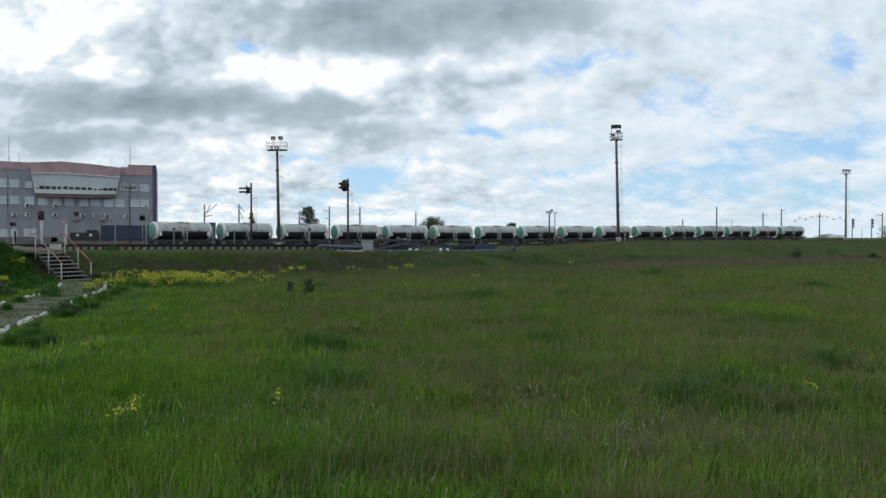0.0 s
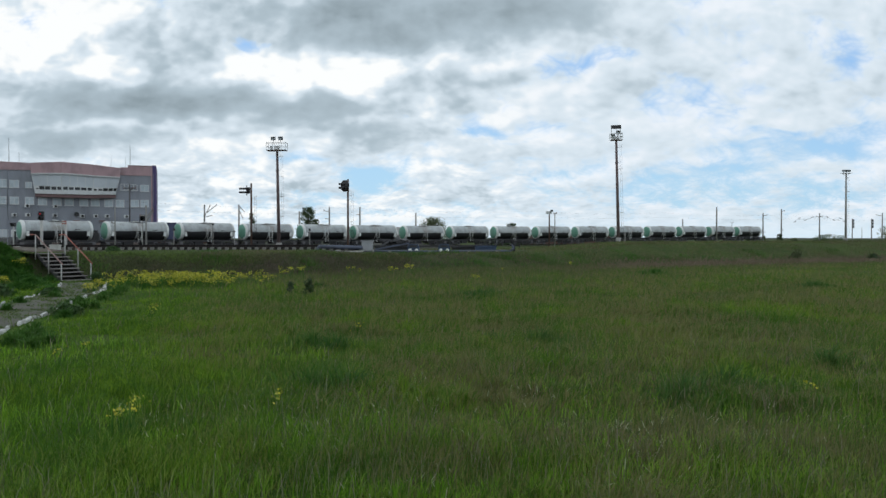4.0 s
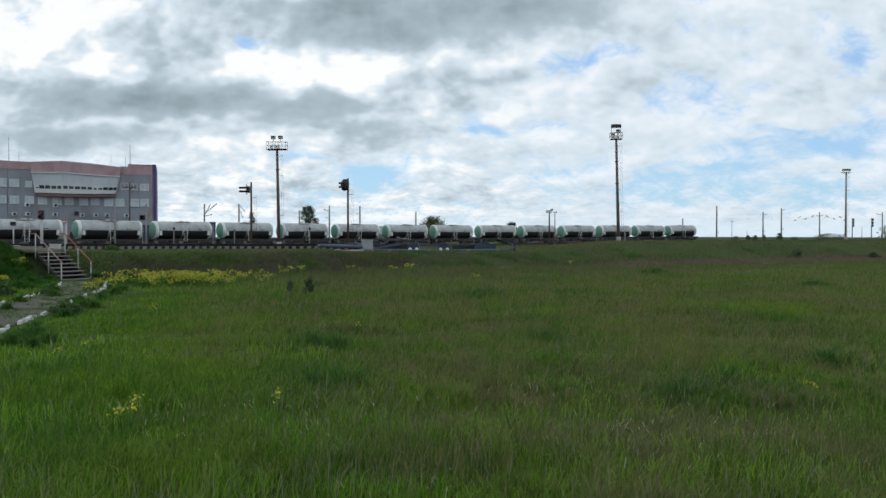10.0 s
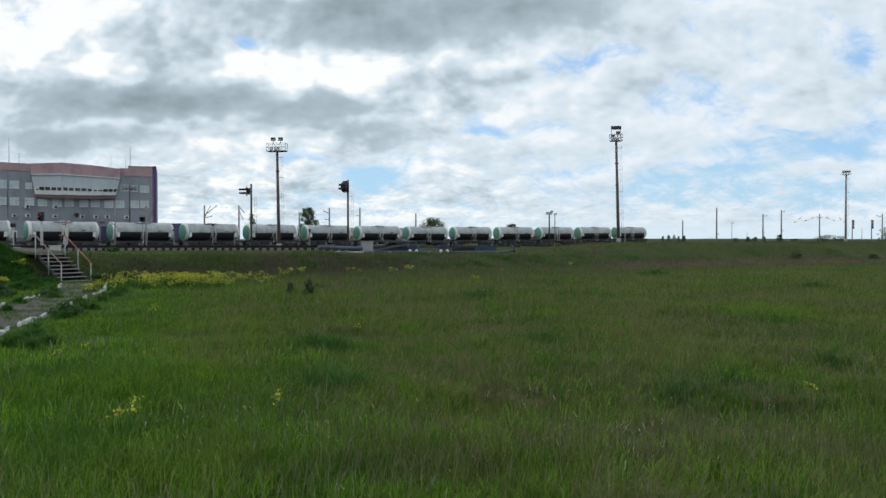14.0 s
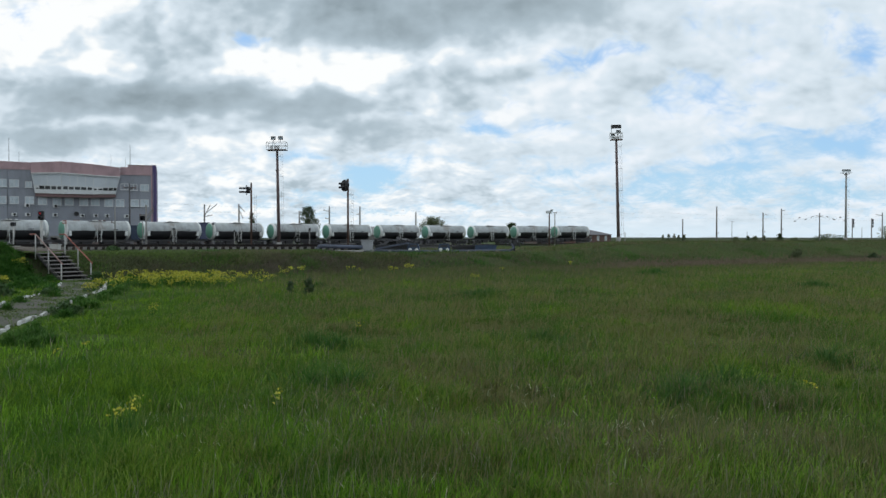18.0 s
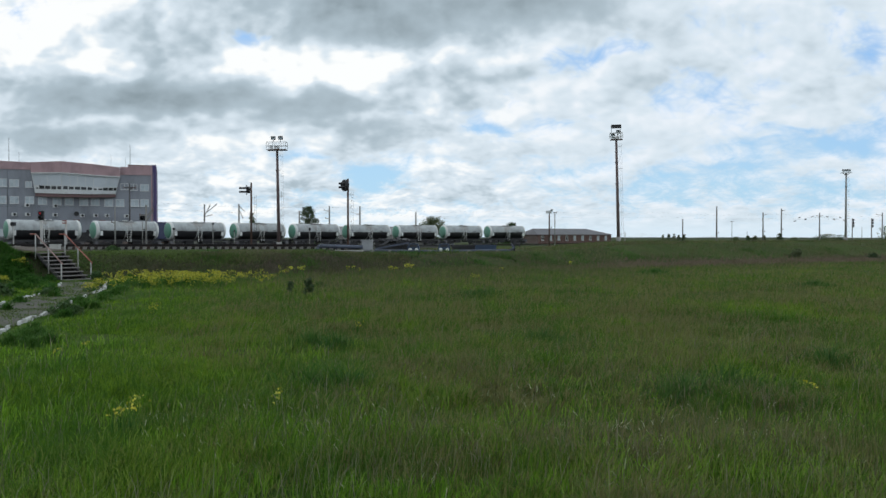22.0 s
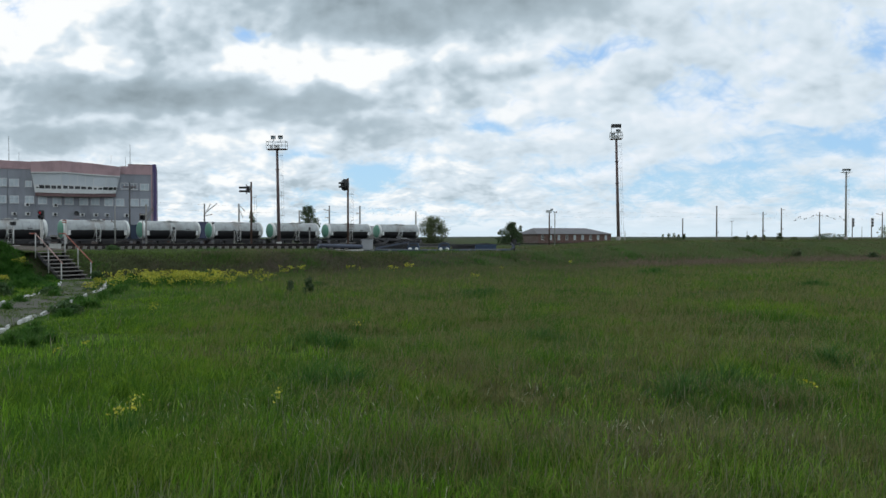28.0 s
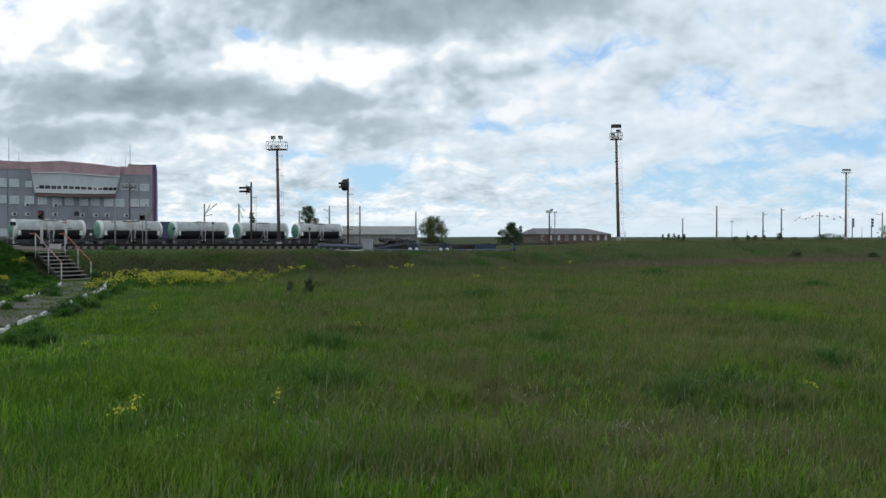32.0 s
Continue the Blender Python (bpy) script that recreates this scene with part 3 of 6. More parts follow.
def control_building():
    b = thing("control_building", pose(-59.75, 165, 0, 0, 0, 19), "grey four-storey control building with pink parapet and glazed control room", "building")
    left = -64.0
    zp = 15.14
    part("wall", box(bmesh.new(), left, -1.0, 0, 18, -0.6, zp), GREY_WALL, b, "grey sheet cladding")
    part("corner_panel", box(bmesh.new(), -0.72, 0.0, -0.15, 18.1, -0.6, 16.79), PURPLE, b, "purple corner cladding")
    part("corner_trim", box(bmesh.new(), -1.0, -0.72, -0.13, 18.0, -0.6, 16.7), PINK_METAL, b, "pink corner trim")
    part("plinth", box(bmesh.new(), left, -1.0, -0.12, 0, -0.6, 1.90), worn("plinth_render", (0.15, 0.15, 0.155), (0.09, 0.085, 0.08), 0.5, 0.8, 0.9), b)
    # parapets
    part("parapet", box(bmesh.new(), -5.45, -1.0, -0.12, 0.3, 14.6, 16.58), PINK_METAL, b, "weathered pink parapet")
    part("parapet", box(bmesh.new(), -6.95, -5.45, -0.11, 0.3, 14.6, 16.22), PINK_METAL, b, "weathered pink parapet")
    part("parapet", flat_panel([(left, -0.12, zp), (-23.30, -0.12, zp), (-23.30, -0.12, 16.63), (left, -0.12, 17.70)], 0.4), PINK_METAL, b, "weathered pink parapet")
    part("coping", box(bmesh.new(), -5.50, -0.95, -0.2, 0.4, 16.58, 16.70), BROWN_TRIM, b)
    part("roof", box(bmesh.new(), left, -1.0, 0.3, 18, zp, zp + 0.15), ROOFING, b)
    part("roof_hatch", box(bmesh.new(), -2.32, -2.87, 2, 3, zp + 0.15, 16.88), FRAME_WHITE, b)
    # the bowed control room: three facets
    xs = (-23.30, -17.56, -11.89, -6.95)
    out = (-0.5, -2.0, -2.0, -0.5)
    zt = (14.46, 14.55, 14.19, 14.08)
    zb = (10.55, 10.40, 10.39, 10.59)
    mid = (xs[1] + xs[2]) / 2
    low = [(x, o) for x, o in zip((-22.60, -17.56, -11.89, -7.80), out)]
    tops = (16.63, 16.85, 16.46, 16.04)
    for i in range(3):
        p, q = i, i + 1

        def corner(k, t):
            return (low[k][0] + (xs[k] - low[k][0]) * t, low[k][1] + (out[k] - low[k][1]) * t, zb[k] + (zt[k] - zb[k]) * t)
        part("parapet", flat_panel([(xs[p], out[p] - 0.15, zt[p]), (xs[q], out[q] - 0.15, zt[q]), (xs[q], out[q] - 0.15, tops[q]), (xs[p], out[p] - 0.15, tops[p])], 0.4), PINK_METAL, b, "weathered pink parapet")
        part("coping", flat_panel([(xs[p], out[p] - 0.28, zt[p] - 0.12), (xs[q], out[q] - 0.28, zt[q] - 0.12), (xs[q], out[q] - 0.28, zt[q] + 0.1), (xs[p], out[p] - 0.28, zt[p] + 0.1)], 0.3), FRAME_WHITE, b)
        part("blind_panel", flat_panel([corner(p, 0.40), corner(q, 0.40), corner(q, 1.0), corner(p, 1.0)], 0.2), BLIND, b, "pale drawn blinds")
        part("control_window_band", flat_panel([corner(p, 0.10), corner(q, 0.10), corner(q, 0.40), corner(p, 0.40)], 0.1), FRAME_WHITE, b)
        part("sill_band", flat_panel([tuple(Vector(corner(k, t)) + Vector((0, -0.15, 0))) for k, t in ((p, 0.0), (q, 0.0), (q, 0.10), (p, 0.10))], 0.4), FRAME_WHITE, b)
        for f in ((0.02, 0.5, 0.98) if i != 1 else (0.25, 0.5, 0.75)):
            a, c = (Vector(corner(p, t)).lerp(Vector(corner(q, t)), f) for t in (0.40, 0.99))
            part("mullion", rod(bmesh.new(), a + Vector((0, -0.02, 0)), c + Vector((0, -0.02, 0)), 0.05, n=5), FRAME_WHITE, b)
        for f0, f1, t0, t1 in PANES[i]:
            a, c, d, e = (Vector(corner(p, t)).lerp(Vector(corner(q, t)), f) + Vector((0, -0.03, 0)) for f, t in ((f0, t0), (f1, t0), (f1, t1), (f0, t1)))
            part("dark_pane", flat_panel([a, c, d, e], 0.05), GLASS_DARK, b, "narrow dark control room pane")
    body = bmesh.new()
    ring_b, ring_t = [], []
    pts = [(low[0][0] + 0.1, 0.0)] + [(x, o + 0.12) for x, o in low] + [(low[3][0] - 0.1, 0.0)]
    tpt = [(xs[0] + 0.1, 0.0)] + [(x, o + 0.14) for x, o in zip(xs, out)] + [(xs[3] - 0.1, 0.0)]
    for (x, y), z in zip(pts, (zb[0], *zb, zb[3])):
        ring_b.append(body.verts.new((x, y, z + 0.05)))
    for (x, y), z in zip(tpt, (tops[0], *tops, tops[3])):
        ring_t.append(body.verts.new((x, y, z - 0.2)))
    for i in range(5):
        body.faces.new((ring_b[i], ring_b[i + 1], ring_t[i + 1], ring_t[i]))
    body.faces.new(ring_b[::-1])
    body.faces.new(ring_t)
    part("bay_body", body, ROOFING, b)
    for i in range(3):
        part("soffit_band", flat_panel([(low[i][0], low[i][1] + 0.1, zb[i] - 0.65), (low[i + 1][0], low[i + 1][1] + 0.1, zb[i + 1] - 0.65), (low[i + 1][0], low[i + 1][1] + 0.1, zb[i + 1] + 0.04), (low[i][0], low[i][1] + 0.1, zb[i] + 0.04)], 0.5), BROWN_TRIM, b)
    # windows
    upper = [(-28.55, 9.15), (-26.37, 9.13), (-23.67, 9.12), (-21.34, 9.04), (-18.73, 8.96), (-16.51, 9.00),
             (-13.80, 8.92), (-11.70, 8.95), (-9.14, 8.82), (-7.00, 8.79), (-4.18, 8.83), (-2.27, 8.86)]
    for x, z in upper:
        window(b, x, z, 1.62, 1.5, GLASS_PALE)
    for k in range(1, 11):
        window(b, -28.55 - 2.6 * k, 9.15, 1.8, 1.6, GLASS_PALE)
        window(b, -28.46 - 2.6 * k, 12.49, 1.8, 1.6, GLASS_PALE)
    for x, z, w, h in ((-28.46, 12.49, 1.8, 1.6), (-26.37, 12.43, 1.7, 1.5), (-23.82, 12.26, 1.2, 1.2),
                       (-4.40, 12.10, 1.5, 1.3), (-2.27, 12.03, 1.7, 1.4), (-6.13, 12.18, 1.5, 1.3)):
        window(b, x, z, w, h, GREY_WALL if w < 1.6 and w > 1.3 else GLASS_PALE)
    for x, z, w, h in ((-24.25, 2.75, 1.0, 1.5), (-23.05, 2.75, 1.0, 1.5), (-28.46, 2.60, 2.0, 1.6)):
        window(b, x, z, w, h, BLIND)
    door = part("door", box(bmesh.new(), -25.88, -26.97, -0.1, 0.1, 0.2, 3.38), FRAME_WHITE, b, "white entrance door")
    part("door_pane", box(bmesh.new(), -26.07, -26.67, -0.13, -0.1, 0.8, 3.04), GLASS_DARK, door)
    # air conditioners, vents and pipes
    for x, z in ((-26.37, 6.28), (-23.97, 6.30), (-19.09, 6.24), (-14.12, 6.17), (-11.59, 6.19), (-9.47, 6.21),
                 (-5.81, 6.13), (-24.07, 8.10), (-18.99, 8.05)):
        ac = part("air_conditioner", box(bmesh.new(), x - 0.45, x + 0.45, -0.42, -0.02, z - 0.32, z + 0.32), FRAME_WHITE, b, "white air conditioner box")
        part("fan_grille", lathe(bmesh.new(), [(0.0, 0.0), (0.0, 0.26), (0.03, 0.26)], pose(x + 0.1, -0.45, z, 0, 0, 90), 14), DARK_METAL, ac)
    part("round_vent", lathe(bmesh.new(), [(-0.1, 0.45), (0.3, 0.45), (0.3, 0.36), (0.1, 0.3), (0.1, 0.0)], pose(-15.16, -0.1, 6.50, 0, 0, -90), 18), DARK_METAL, b)
    for x, z in ((-15.16, 5.19), (-10.42, 5.16)):
        part("canopy", box(bmesh.new(), x - 0.6, x + 0.6, -0.5, 0, z - 0.12, z + 0.12), BROWN_TRIM, b)
    for x in (-22.36, -27.57, -0.56):
        part("downpipe", rod(bmesh.new(), (x, -0.12, 0), (x, -0.12, zp), 0.06, n=6), GREY_WALL, b)
    for x, z0, z1, r in ((-27.37, 16.0, 21.55, 0.06), (-25.58, 16.0, 18.71, 0.035), (-5.05, 15.5, 20.84, 0.06), (-5.92, 15.5, 18.24, 0.035), (-8.72, 15.5, 18.96, 0.02)):
        ant = rod(bmesh.new(), (x, 0.6, z0), (x, 0.6, z1), r, r * 0.5, 6)
        part("antenna", ant, DARK_METAL, b)
    return b


control_building()


# ---- low buildings behind the line ----
def brick_material():
    n = Nodes("brick_wall", 0.9)
    c = n.coords()
    bricks = n.node("TexBrick", Vector=n.node("Mapping", Vector=c, Rotation=(radians(90), 0, 0)).outputs[0], Scale=3.2)
    n.put((0.165, 0.078, 0.060, 1), bricks.inputs["Color1"])
    n.put((0.105, 0.052, 0.042, 1), bricks.inputs["Color2"])
    n.put((0.20, 0.18, 0.165, 1), bricks.inputs["Mortar"])
    return n.done(n.mix(n.math("MULTIPLY", n.span(n.noise(c, 0.6, 5.0), 0.45, 0.7), 0.5), bricks.outputs[0], (0.12, 0.07, 0.055)))


def brick_house():
    z0, zw, zr = -0.3, 2.35, 4.20
    length, deep = 26.0, 11.0
    b = thing("brick_house", pose(27.8, 232, 0.2, 0, 0, 24), "long low red-brick depot house with a grey hipped roof", "house")
    part("wall", box(bmesh.new(), 0, length, 0, deep, z0, zw), brick_material(), b)
    roof = bmesh.new()
    e = 0.5
    low = [roof.verts.new(c) for c in ((-e, -e, zw), (length + e, -e, zw), (length + e, deep + e, zw), (-e, deep + e, zw))]
    top = [roof.verts.new(c) for c in ((1.6, deep / 2, zr), (length - deep / 2, deep / 2, zr))]
    roof.faces.new(low[::-1])
    for f in ((low[0], low[1], top[1], top[0]), (low[1], low[2], top[1]), (low[2], low[3], top[0], top[1]), (low[3], low[0], top[0])):
        roof.faces.new(f)
    part("roof", roof, worn("slate_roof", (0.155, 0.150, 0.155), (0.10, 0.098, 0.10), 0.4, 0.6, 0.75), b, "grey sheet roof")
    for i in range(9):
        window(b, 1.6 + i * 2.8, 1.35, 0.85, 1.4, GLASS_PALE if i % 3 else GLASS_DARK)
    pipe = rod(bmesh.new(), (8, deep / 2, zr - 0.3), (8, deep / 2, zr + 0.6), 0.15, n=8)
    part("flue", pipe, STEEL, b)


def grey_shed():
    x0, x1 = -31.02, -7.75
    b = thing("long_shed", pose(x0, 236, 0, 0, 0, 8), "long low grey shed with a pale sheet roof", "shed")
    w = (x1 - x0) * 1.01
    part("wall", box(bmesh.new(), 0, w, 0, 9, -0.3, 2.5), CONCRETE, b, "grey concrete panel wall")
    roof = bmesh.new()
    prof = [(-0.5, 2.45), (4.5, 4.95), (9.5, 2.45)]
    for (ya, za), (yb, zb) in zip(prof, prof[1:]):
        v = [roof.verts.new(c) for c in ((-0.3, ya, za), (w + 0.3, ya, za), (w + 0.3, yb, zb), (-0.3, yb, zb), (-0.3, ya, za + 0.12), (w + 0.3, ya, za + 0.12), (w + 0.3, yb, zb + 0.12), (-0.3, yb, zb + 0.12))]
        for f in ((3, 2, 1, 0), (4, 5, 6, 7), (0, 1, 5, 4), (1, 2, 6, 5), (2, 3, 7, 6), (3, 0, 4, 7)):
            roof.faces.new([v[i] for i in f])
    part("roof", roof, worn("pale_roof", (0.30, 0.295, 0.28), (0.21, 0.20, 0.19), 0.3, 0.6, 0.8, streak=0.3), b)
    for e in (0.0, w):
        g = bmesh.new()
        v = [g.verts.new((e + k, y, z)) for k in (0, 0.2 if e == 0 else -0.2) for y, z in ((0, 2.5), (9, 2.5), (4.5, 4.75))]
        g.faces.new(v[:3])
        g.faces.new(v[3:][::-1])
        for i in range(3):
            j = (i + 1) % 3
            g.faces.new((v[i], v[j], v[j + 3], v[i + 3]))
        part("gable", g, CONCRETE, b)


brick_house()
grey_shed()


# ---- standing wagons on the back track ----
def open_wagon(m, length, z0, z1, mat, label, ribs=9):
    w = thing("open_wagon", m, label, "wagon", "standing wagons")
    part("body", box(bmesh.new(), 0, length, -1.45, 1.45, z0, z1), mat, w)
    for i in range(ribs):
        x = length * (i + 0.5) / ribs
        part("rib", box(bmesh.new(), x - 0.07, x + 0.07, -1.58, -1.45, z0, z1), mat, w)
    part("top_rail", box(bmesh.new(), -0.05, length + 0.05, -1.6, -1.4, z1, z1 + 0.12), mat, w)
    part("frame", box(bmesh.new(), 0.1, length - 0.1, -1.2, 1.2, 1.0, z0), DARK_METAL, w)
    for c in (1.9, length - 1.9):
        bog = part("bogie", box(bmesh.new(), c - 1.1, c + 1.1, -1.1, -0.9, 0.5, 0.85), RUSTY, w)
        for k in (-0.9, 0.9):
            part("wheel", lathe(bmesh.new(), [(-0.06, 0.0), (-0.06, 0.475), (0.06, 0.475), (0.06, 0.0)], pose(c + k, -0.82, 0.475, 0, 0, 90), 18), STEEL, bog)
    return w


open_wagon(pose(-62.43, 144.5, 0.15, 0, 0, 20.5), 9.5, 1.2, 3.68, BLUE_PAINT, "blue open wagon standing before the control building")
open_wagon(pose(-56.3, 153.7, 0.15, 0, 0, 20.5), 11.6, 1.3, 4.42, worn("bright_blue", (0.07, 0.082, 0.15), (0.05, 0.055, 0.09), 0.8, 0.5, 0.5), "bright blue covered wagon behind the line", 6)


def flat_wagon():
    w = thing("flat_wagon", pose(-65.40, 139, 0.15, 0, 0, 20.5), "low black service wagon with two white round discs", "wagon", "standing wagons")
    part("body", box(bmesh.new(), 0, 4.6, -1.3, 1.3, 1.0, 2.45), BLACK_PAINT, w)
    part("hood", box(bmesh.new(), 2.6, 4.4, -1.0, 1.0, 2.45, 2.9), BLACK_PAINT, w)
    # plain white painted discs on the side, not lamps
    for x in (1.2, 3.3):
        part("white_disc", lathe(bmesh.new(), [(0.0, 0.0), (0.0, 0.26), (0.08, 0.26), (0.08, 0.0)], pose(x, -1.4, 2.0, 0, 0, 90), 18), WHITE_PAINT, w, "white round disc")
    for x in (0.9, 3.7):
        part("wheel", lathe(bmesh.new(), [(-0.06, 0.0), (-0.06, 0.475), (0.06, 0.475), (0.06, 0.0)], pose(x, -0.82, 0.475, 0, 0, 90), 18), STEEL, w)


flat_wagon()


def ballast_ridge():
    """A long low windrow of old ballast dumped in front of the standing wagons."""
    rnd = random.Random(12)
    bm = bmesh.new()
    rows = []
    for i in range(71):
        s = i / 70
        x, y = -70.5 + 21.5 * s, 133.0 + 6.5 * s
        end = min(1.0, 6 * s, 6 * (1 - s))
        top = end * (1.25 + 0.35 * noise.noise(Vector((x * 0.5, 1.7, 0))) + rnd.uniform(-0.1, 0.1))
        rows.append([bm.verts.new((x + rnd.uniform(-0.1, 0.1), y + d, ground_z(x, y + d) - 0.15 + top * k + rnd.uniform(-0.05, 0.05))) for d, k in ((-1.9, 0.0), (-1.2, 0.45), (-0.5, 0.9), (0.0, 1.0), (0.6, 0.8), (1.6, 0.0))])
    for p, q in zip(rows, rows[1:]):
        for k in range(5):
            bm.faces.new((p[k], q[k], q[k + 1], p[k + 1]))
    n = Nodes("old_ballast", 0.95)
    c = n.coords()
    stones = n.node("TexVoronoi", Vector=c, Scale=7.0)
    col = n.mix(n.span(stones.outputs["Distance"], 0.0, 0.7), (0.15, 0.12, 0.105), (0.045, 0.036, 0.032))
    col = n.mix(n.math("MULTIPLY", n.span(n.noise(c, 0.8, 4.0), 0.45, 0.65), 0.7), col, (0.10, 0.065, 0.05))
    n.bump(stones.outputs["Distance"], 0.6, 0.08)
    return tagged(solid("ballast_heap", bm, n.done(col), "long low heap of old brown ballast before the wagons", "ballast heap"), kind="stuff")


ballast_ridge()
for px, wide, tall, mat, label in ((-67.20, 3.0, 2.1, CONCRETE, "pale grey equipment crate beside the track"), (-68.01, 1.2, 1.9, LIGHT_CONCRETE, "white equipment crate beside the track")):
    crate = box(bmesh.new(), -wide / 2, wide / 2, -0.6, 0.6, 0, tall)
    box(crate, -wide / 2 - 0.05, wide / 2 + 0.05, -0.65, 0.65, tall, tall + 0.08)
    solid("equipment_crate", crate, mat, label, "crate", m=pose(px, 139, ground_z(px, 139)))


# ---- masts, signals and poles ----
LENS_RED = Nodes("red_lamp", 0.3)
LENS_RED.bsdf.inputs["Emission Color"].default_value = (1.0, 0.03, 0.05, 1)
LENS_RED.bsdf.inputs["Emission Strength"].default_value = 0.35
LENS_RED = LENS_RED.done((0.3, 0.01, 0.02))


def lattice_rail(bm, w, d, z0, z1, r=0.03, posts=3):
    for i in range(posts + 1):
        x = -w / 2 + w * i / posts
        for y in (-d / 2, d / 2):
            rod(bm, (x, y, z0), (x, y, z1), r, n=5)
    for z in (z0 + (z1 - z0) * 0.5, z1):
        for y in (-d / 2, d / 2):
            rod(bm, (-w / 2, y, z), (w / 2, y, z), r, n=5)
        for x in (-w / 2, w / 2):
            rod(bm, (x, -d / 2, z), (x, d / 2, z), r, n=5)
    return bm


def floodlight(parent, x, y, z, tilt=25, size=0.4):
    lamp = bmesh.new()
    m = pose(x, y, z, tilt)
    box(lamp, -size, size, -size * 0.5, size * 0.5, 0.1, 0.1 + size * 1.5, m)
    lamp_ob = part("floodlight", lamp, DARK_METAL, parent, "dark square floodlight")
    part("lamp_bracket", rod(bmesh.new(), (x, y, z - 0.35), (x, y, z + 0.12), 0.04, n=5), STEEL, parent)
    part("lens", box(bmesh.new(), -size * 0.85, size * 0.85, -size * 0.5 - 0.02, -size * 0.5, 0.16, size * 1.4, m), GLASS_PALE, lamp_ob)


def mast(x, y, ztop, wide, label, style):
    z0 = ground_z(x, y) - 0.1
    h = ztop - z0
    m = thing("floodlight_mast", pose(x, y, z0, 0, -1.5 if style == 1 else -1.0 if style == 0 else 0), label, "mast", "floodlight masts")
    mat = MAST_PAINT if style < 2 else CONCRETE
    part("pole", rod(bmesh.new(), (0, 0, 0), (0, 0, h), 0.29, 0.19, 14), mat, m)
    part("footing", rod(bmesh.new(), (0, 0, 0), (0, 0, 1.2 if style != 1 else 2.0), 0.46, 0.4, 14), CONCRETE, m, "pale concrete footing")
    for k in range(1, 5):
        part("flange", rod(bmesh.new(), (0, 0, h * k / 5 - 0.06), (0, 0, h * k / 5 + 0.06), 0.32, n=12), mat, m)
    d = wide * 0.55
    part("platform", box(bmesh.new(), -wide / 2, wide / 2, -d / 2, d / 2, h, h + 0.1), RUSTY if style < 2 else LIGHT_CONCRETE, m)
    for sx in (-1, 1) if style == 2 else ():
        part("strut", rod(bmesh.new(), (0, 0, h - 0.6), (sx * wide * 0.42, 0, h), 0.05, n=6), RUSTY, m)
    if style == 0:
        part("railing", lattice_rail(bmesh.new(), wide, d, h + 0.1, h + 1.25, 0.035, 3), FRAME_WHITE, m, "pale railing")
        for sx in (-0.45, 0.9):
            floodlight(m, sx * 0.85, -d / 2, h + 1.5, 20, 0.34)
        for sx in (-0.9, -0.25, 0.2):
            part("gear_box", box(bmesh.new(), sx - 0.16, sx + 0.16, -0.2, 0.2, h + 0.1, h + 0.75), FRAME_WHITE, m)
    elif style == 1:
        part("railing", lattice_rail(bmesh.new(), wide, d, h + 0.1, h + 1.15, 0.04, 3), FRAME_WHITE, m, "pale railing")
        cage = bmesh.new()
        for sx in (-1, 1):
            rod(cage, (sx * wide * 0.4, 0, h), (sx * wide * 0.4, 0, h + 2.4), 0.05, n=6)
        rod(cage, (-wide * 0.4, 0, h + 2.4), (wide * 0.4, 0, h + 2.4), 0.05, n=6)
        part("lamp_frame", cage, FRAME_WHITE, m)
        part("lamp_bank", box(bmesh.new(), -wide * 0.42, wide * 0.42, -0.35, 0.1, h + 1.95, h + 2.5), DARK_METAL, m, "dark bank of lamps")
        floodlight(m, 0.3, 0, h + 1.1, 30, 0.3)
        floodlight(m, -0.55, 0, h + 0.6, 30, 0.26)
        part("gear_box", box(bmesh.new(), -0.8, 0.5, -0.2, 0.2, h + 0.1, h + 0.55), FRAME_WHITE, m)
    else:
        for sx in (-0.7, 0.1, 0.7):
            floodlight(m, sx, 0, h + 0.35, 25, 0.33)
    lad = bmesh.new()
    for s in (0.55, 0.85):
        rod(lad, (s, 0, 1.5), (s, 0, h - 0.6), 0.010, n=4)
    for i in range(int(h / 0.5) - 2):
        rod(lad, (0.55, 0, 1.5 + i * 0.5), (0.85, 0, 1.5 + i * 0.5), 0.004, n=4)
    for i in range(5):
        rod(lad, (0.2, 0, h * (i + 0.7) / 5), (0.9, 0, h * (i + 0.7) / 5), 0.022, n=4)
    part("ladder", lad, DARK_METAL, m)


mast(-25.89, 125, 15.45, 3.0, "tall rust-brown floodlight mast with railed lamp platform", 0)
mast(28.88, 130, 17.67, 1.9, "tall rust-brown floodlight mast with a bank of lamps", 1)
mast(104.33, 205, 18.39, 2.4, "distant pale floodlight mast with three lamps", 2)


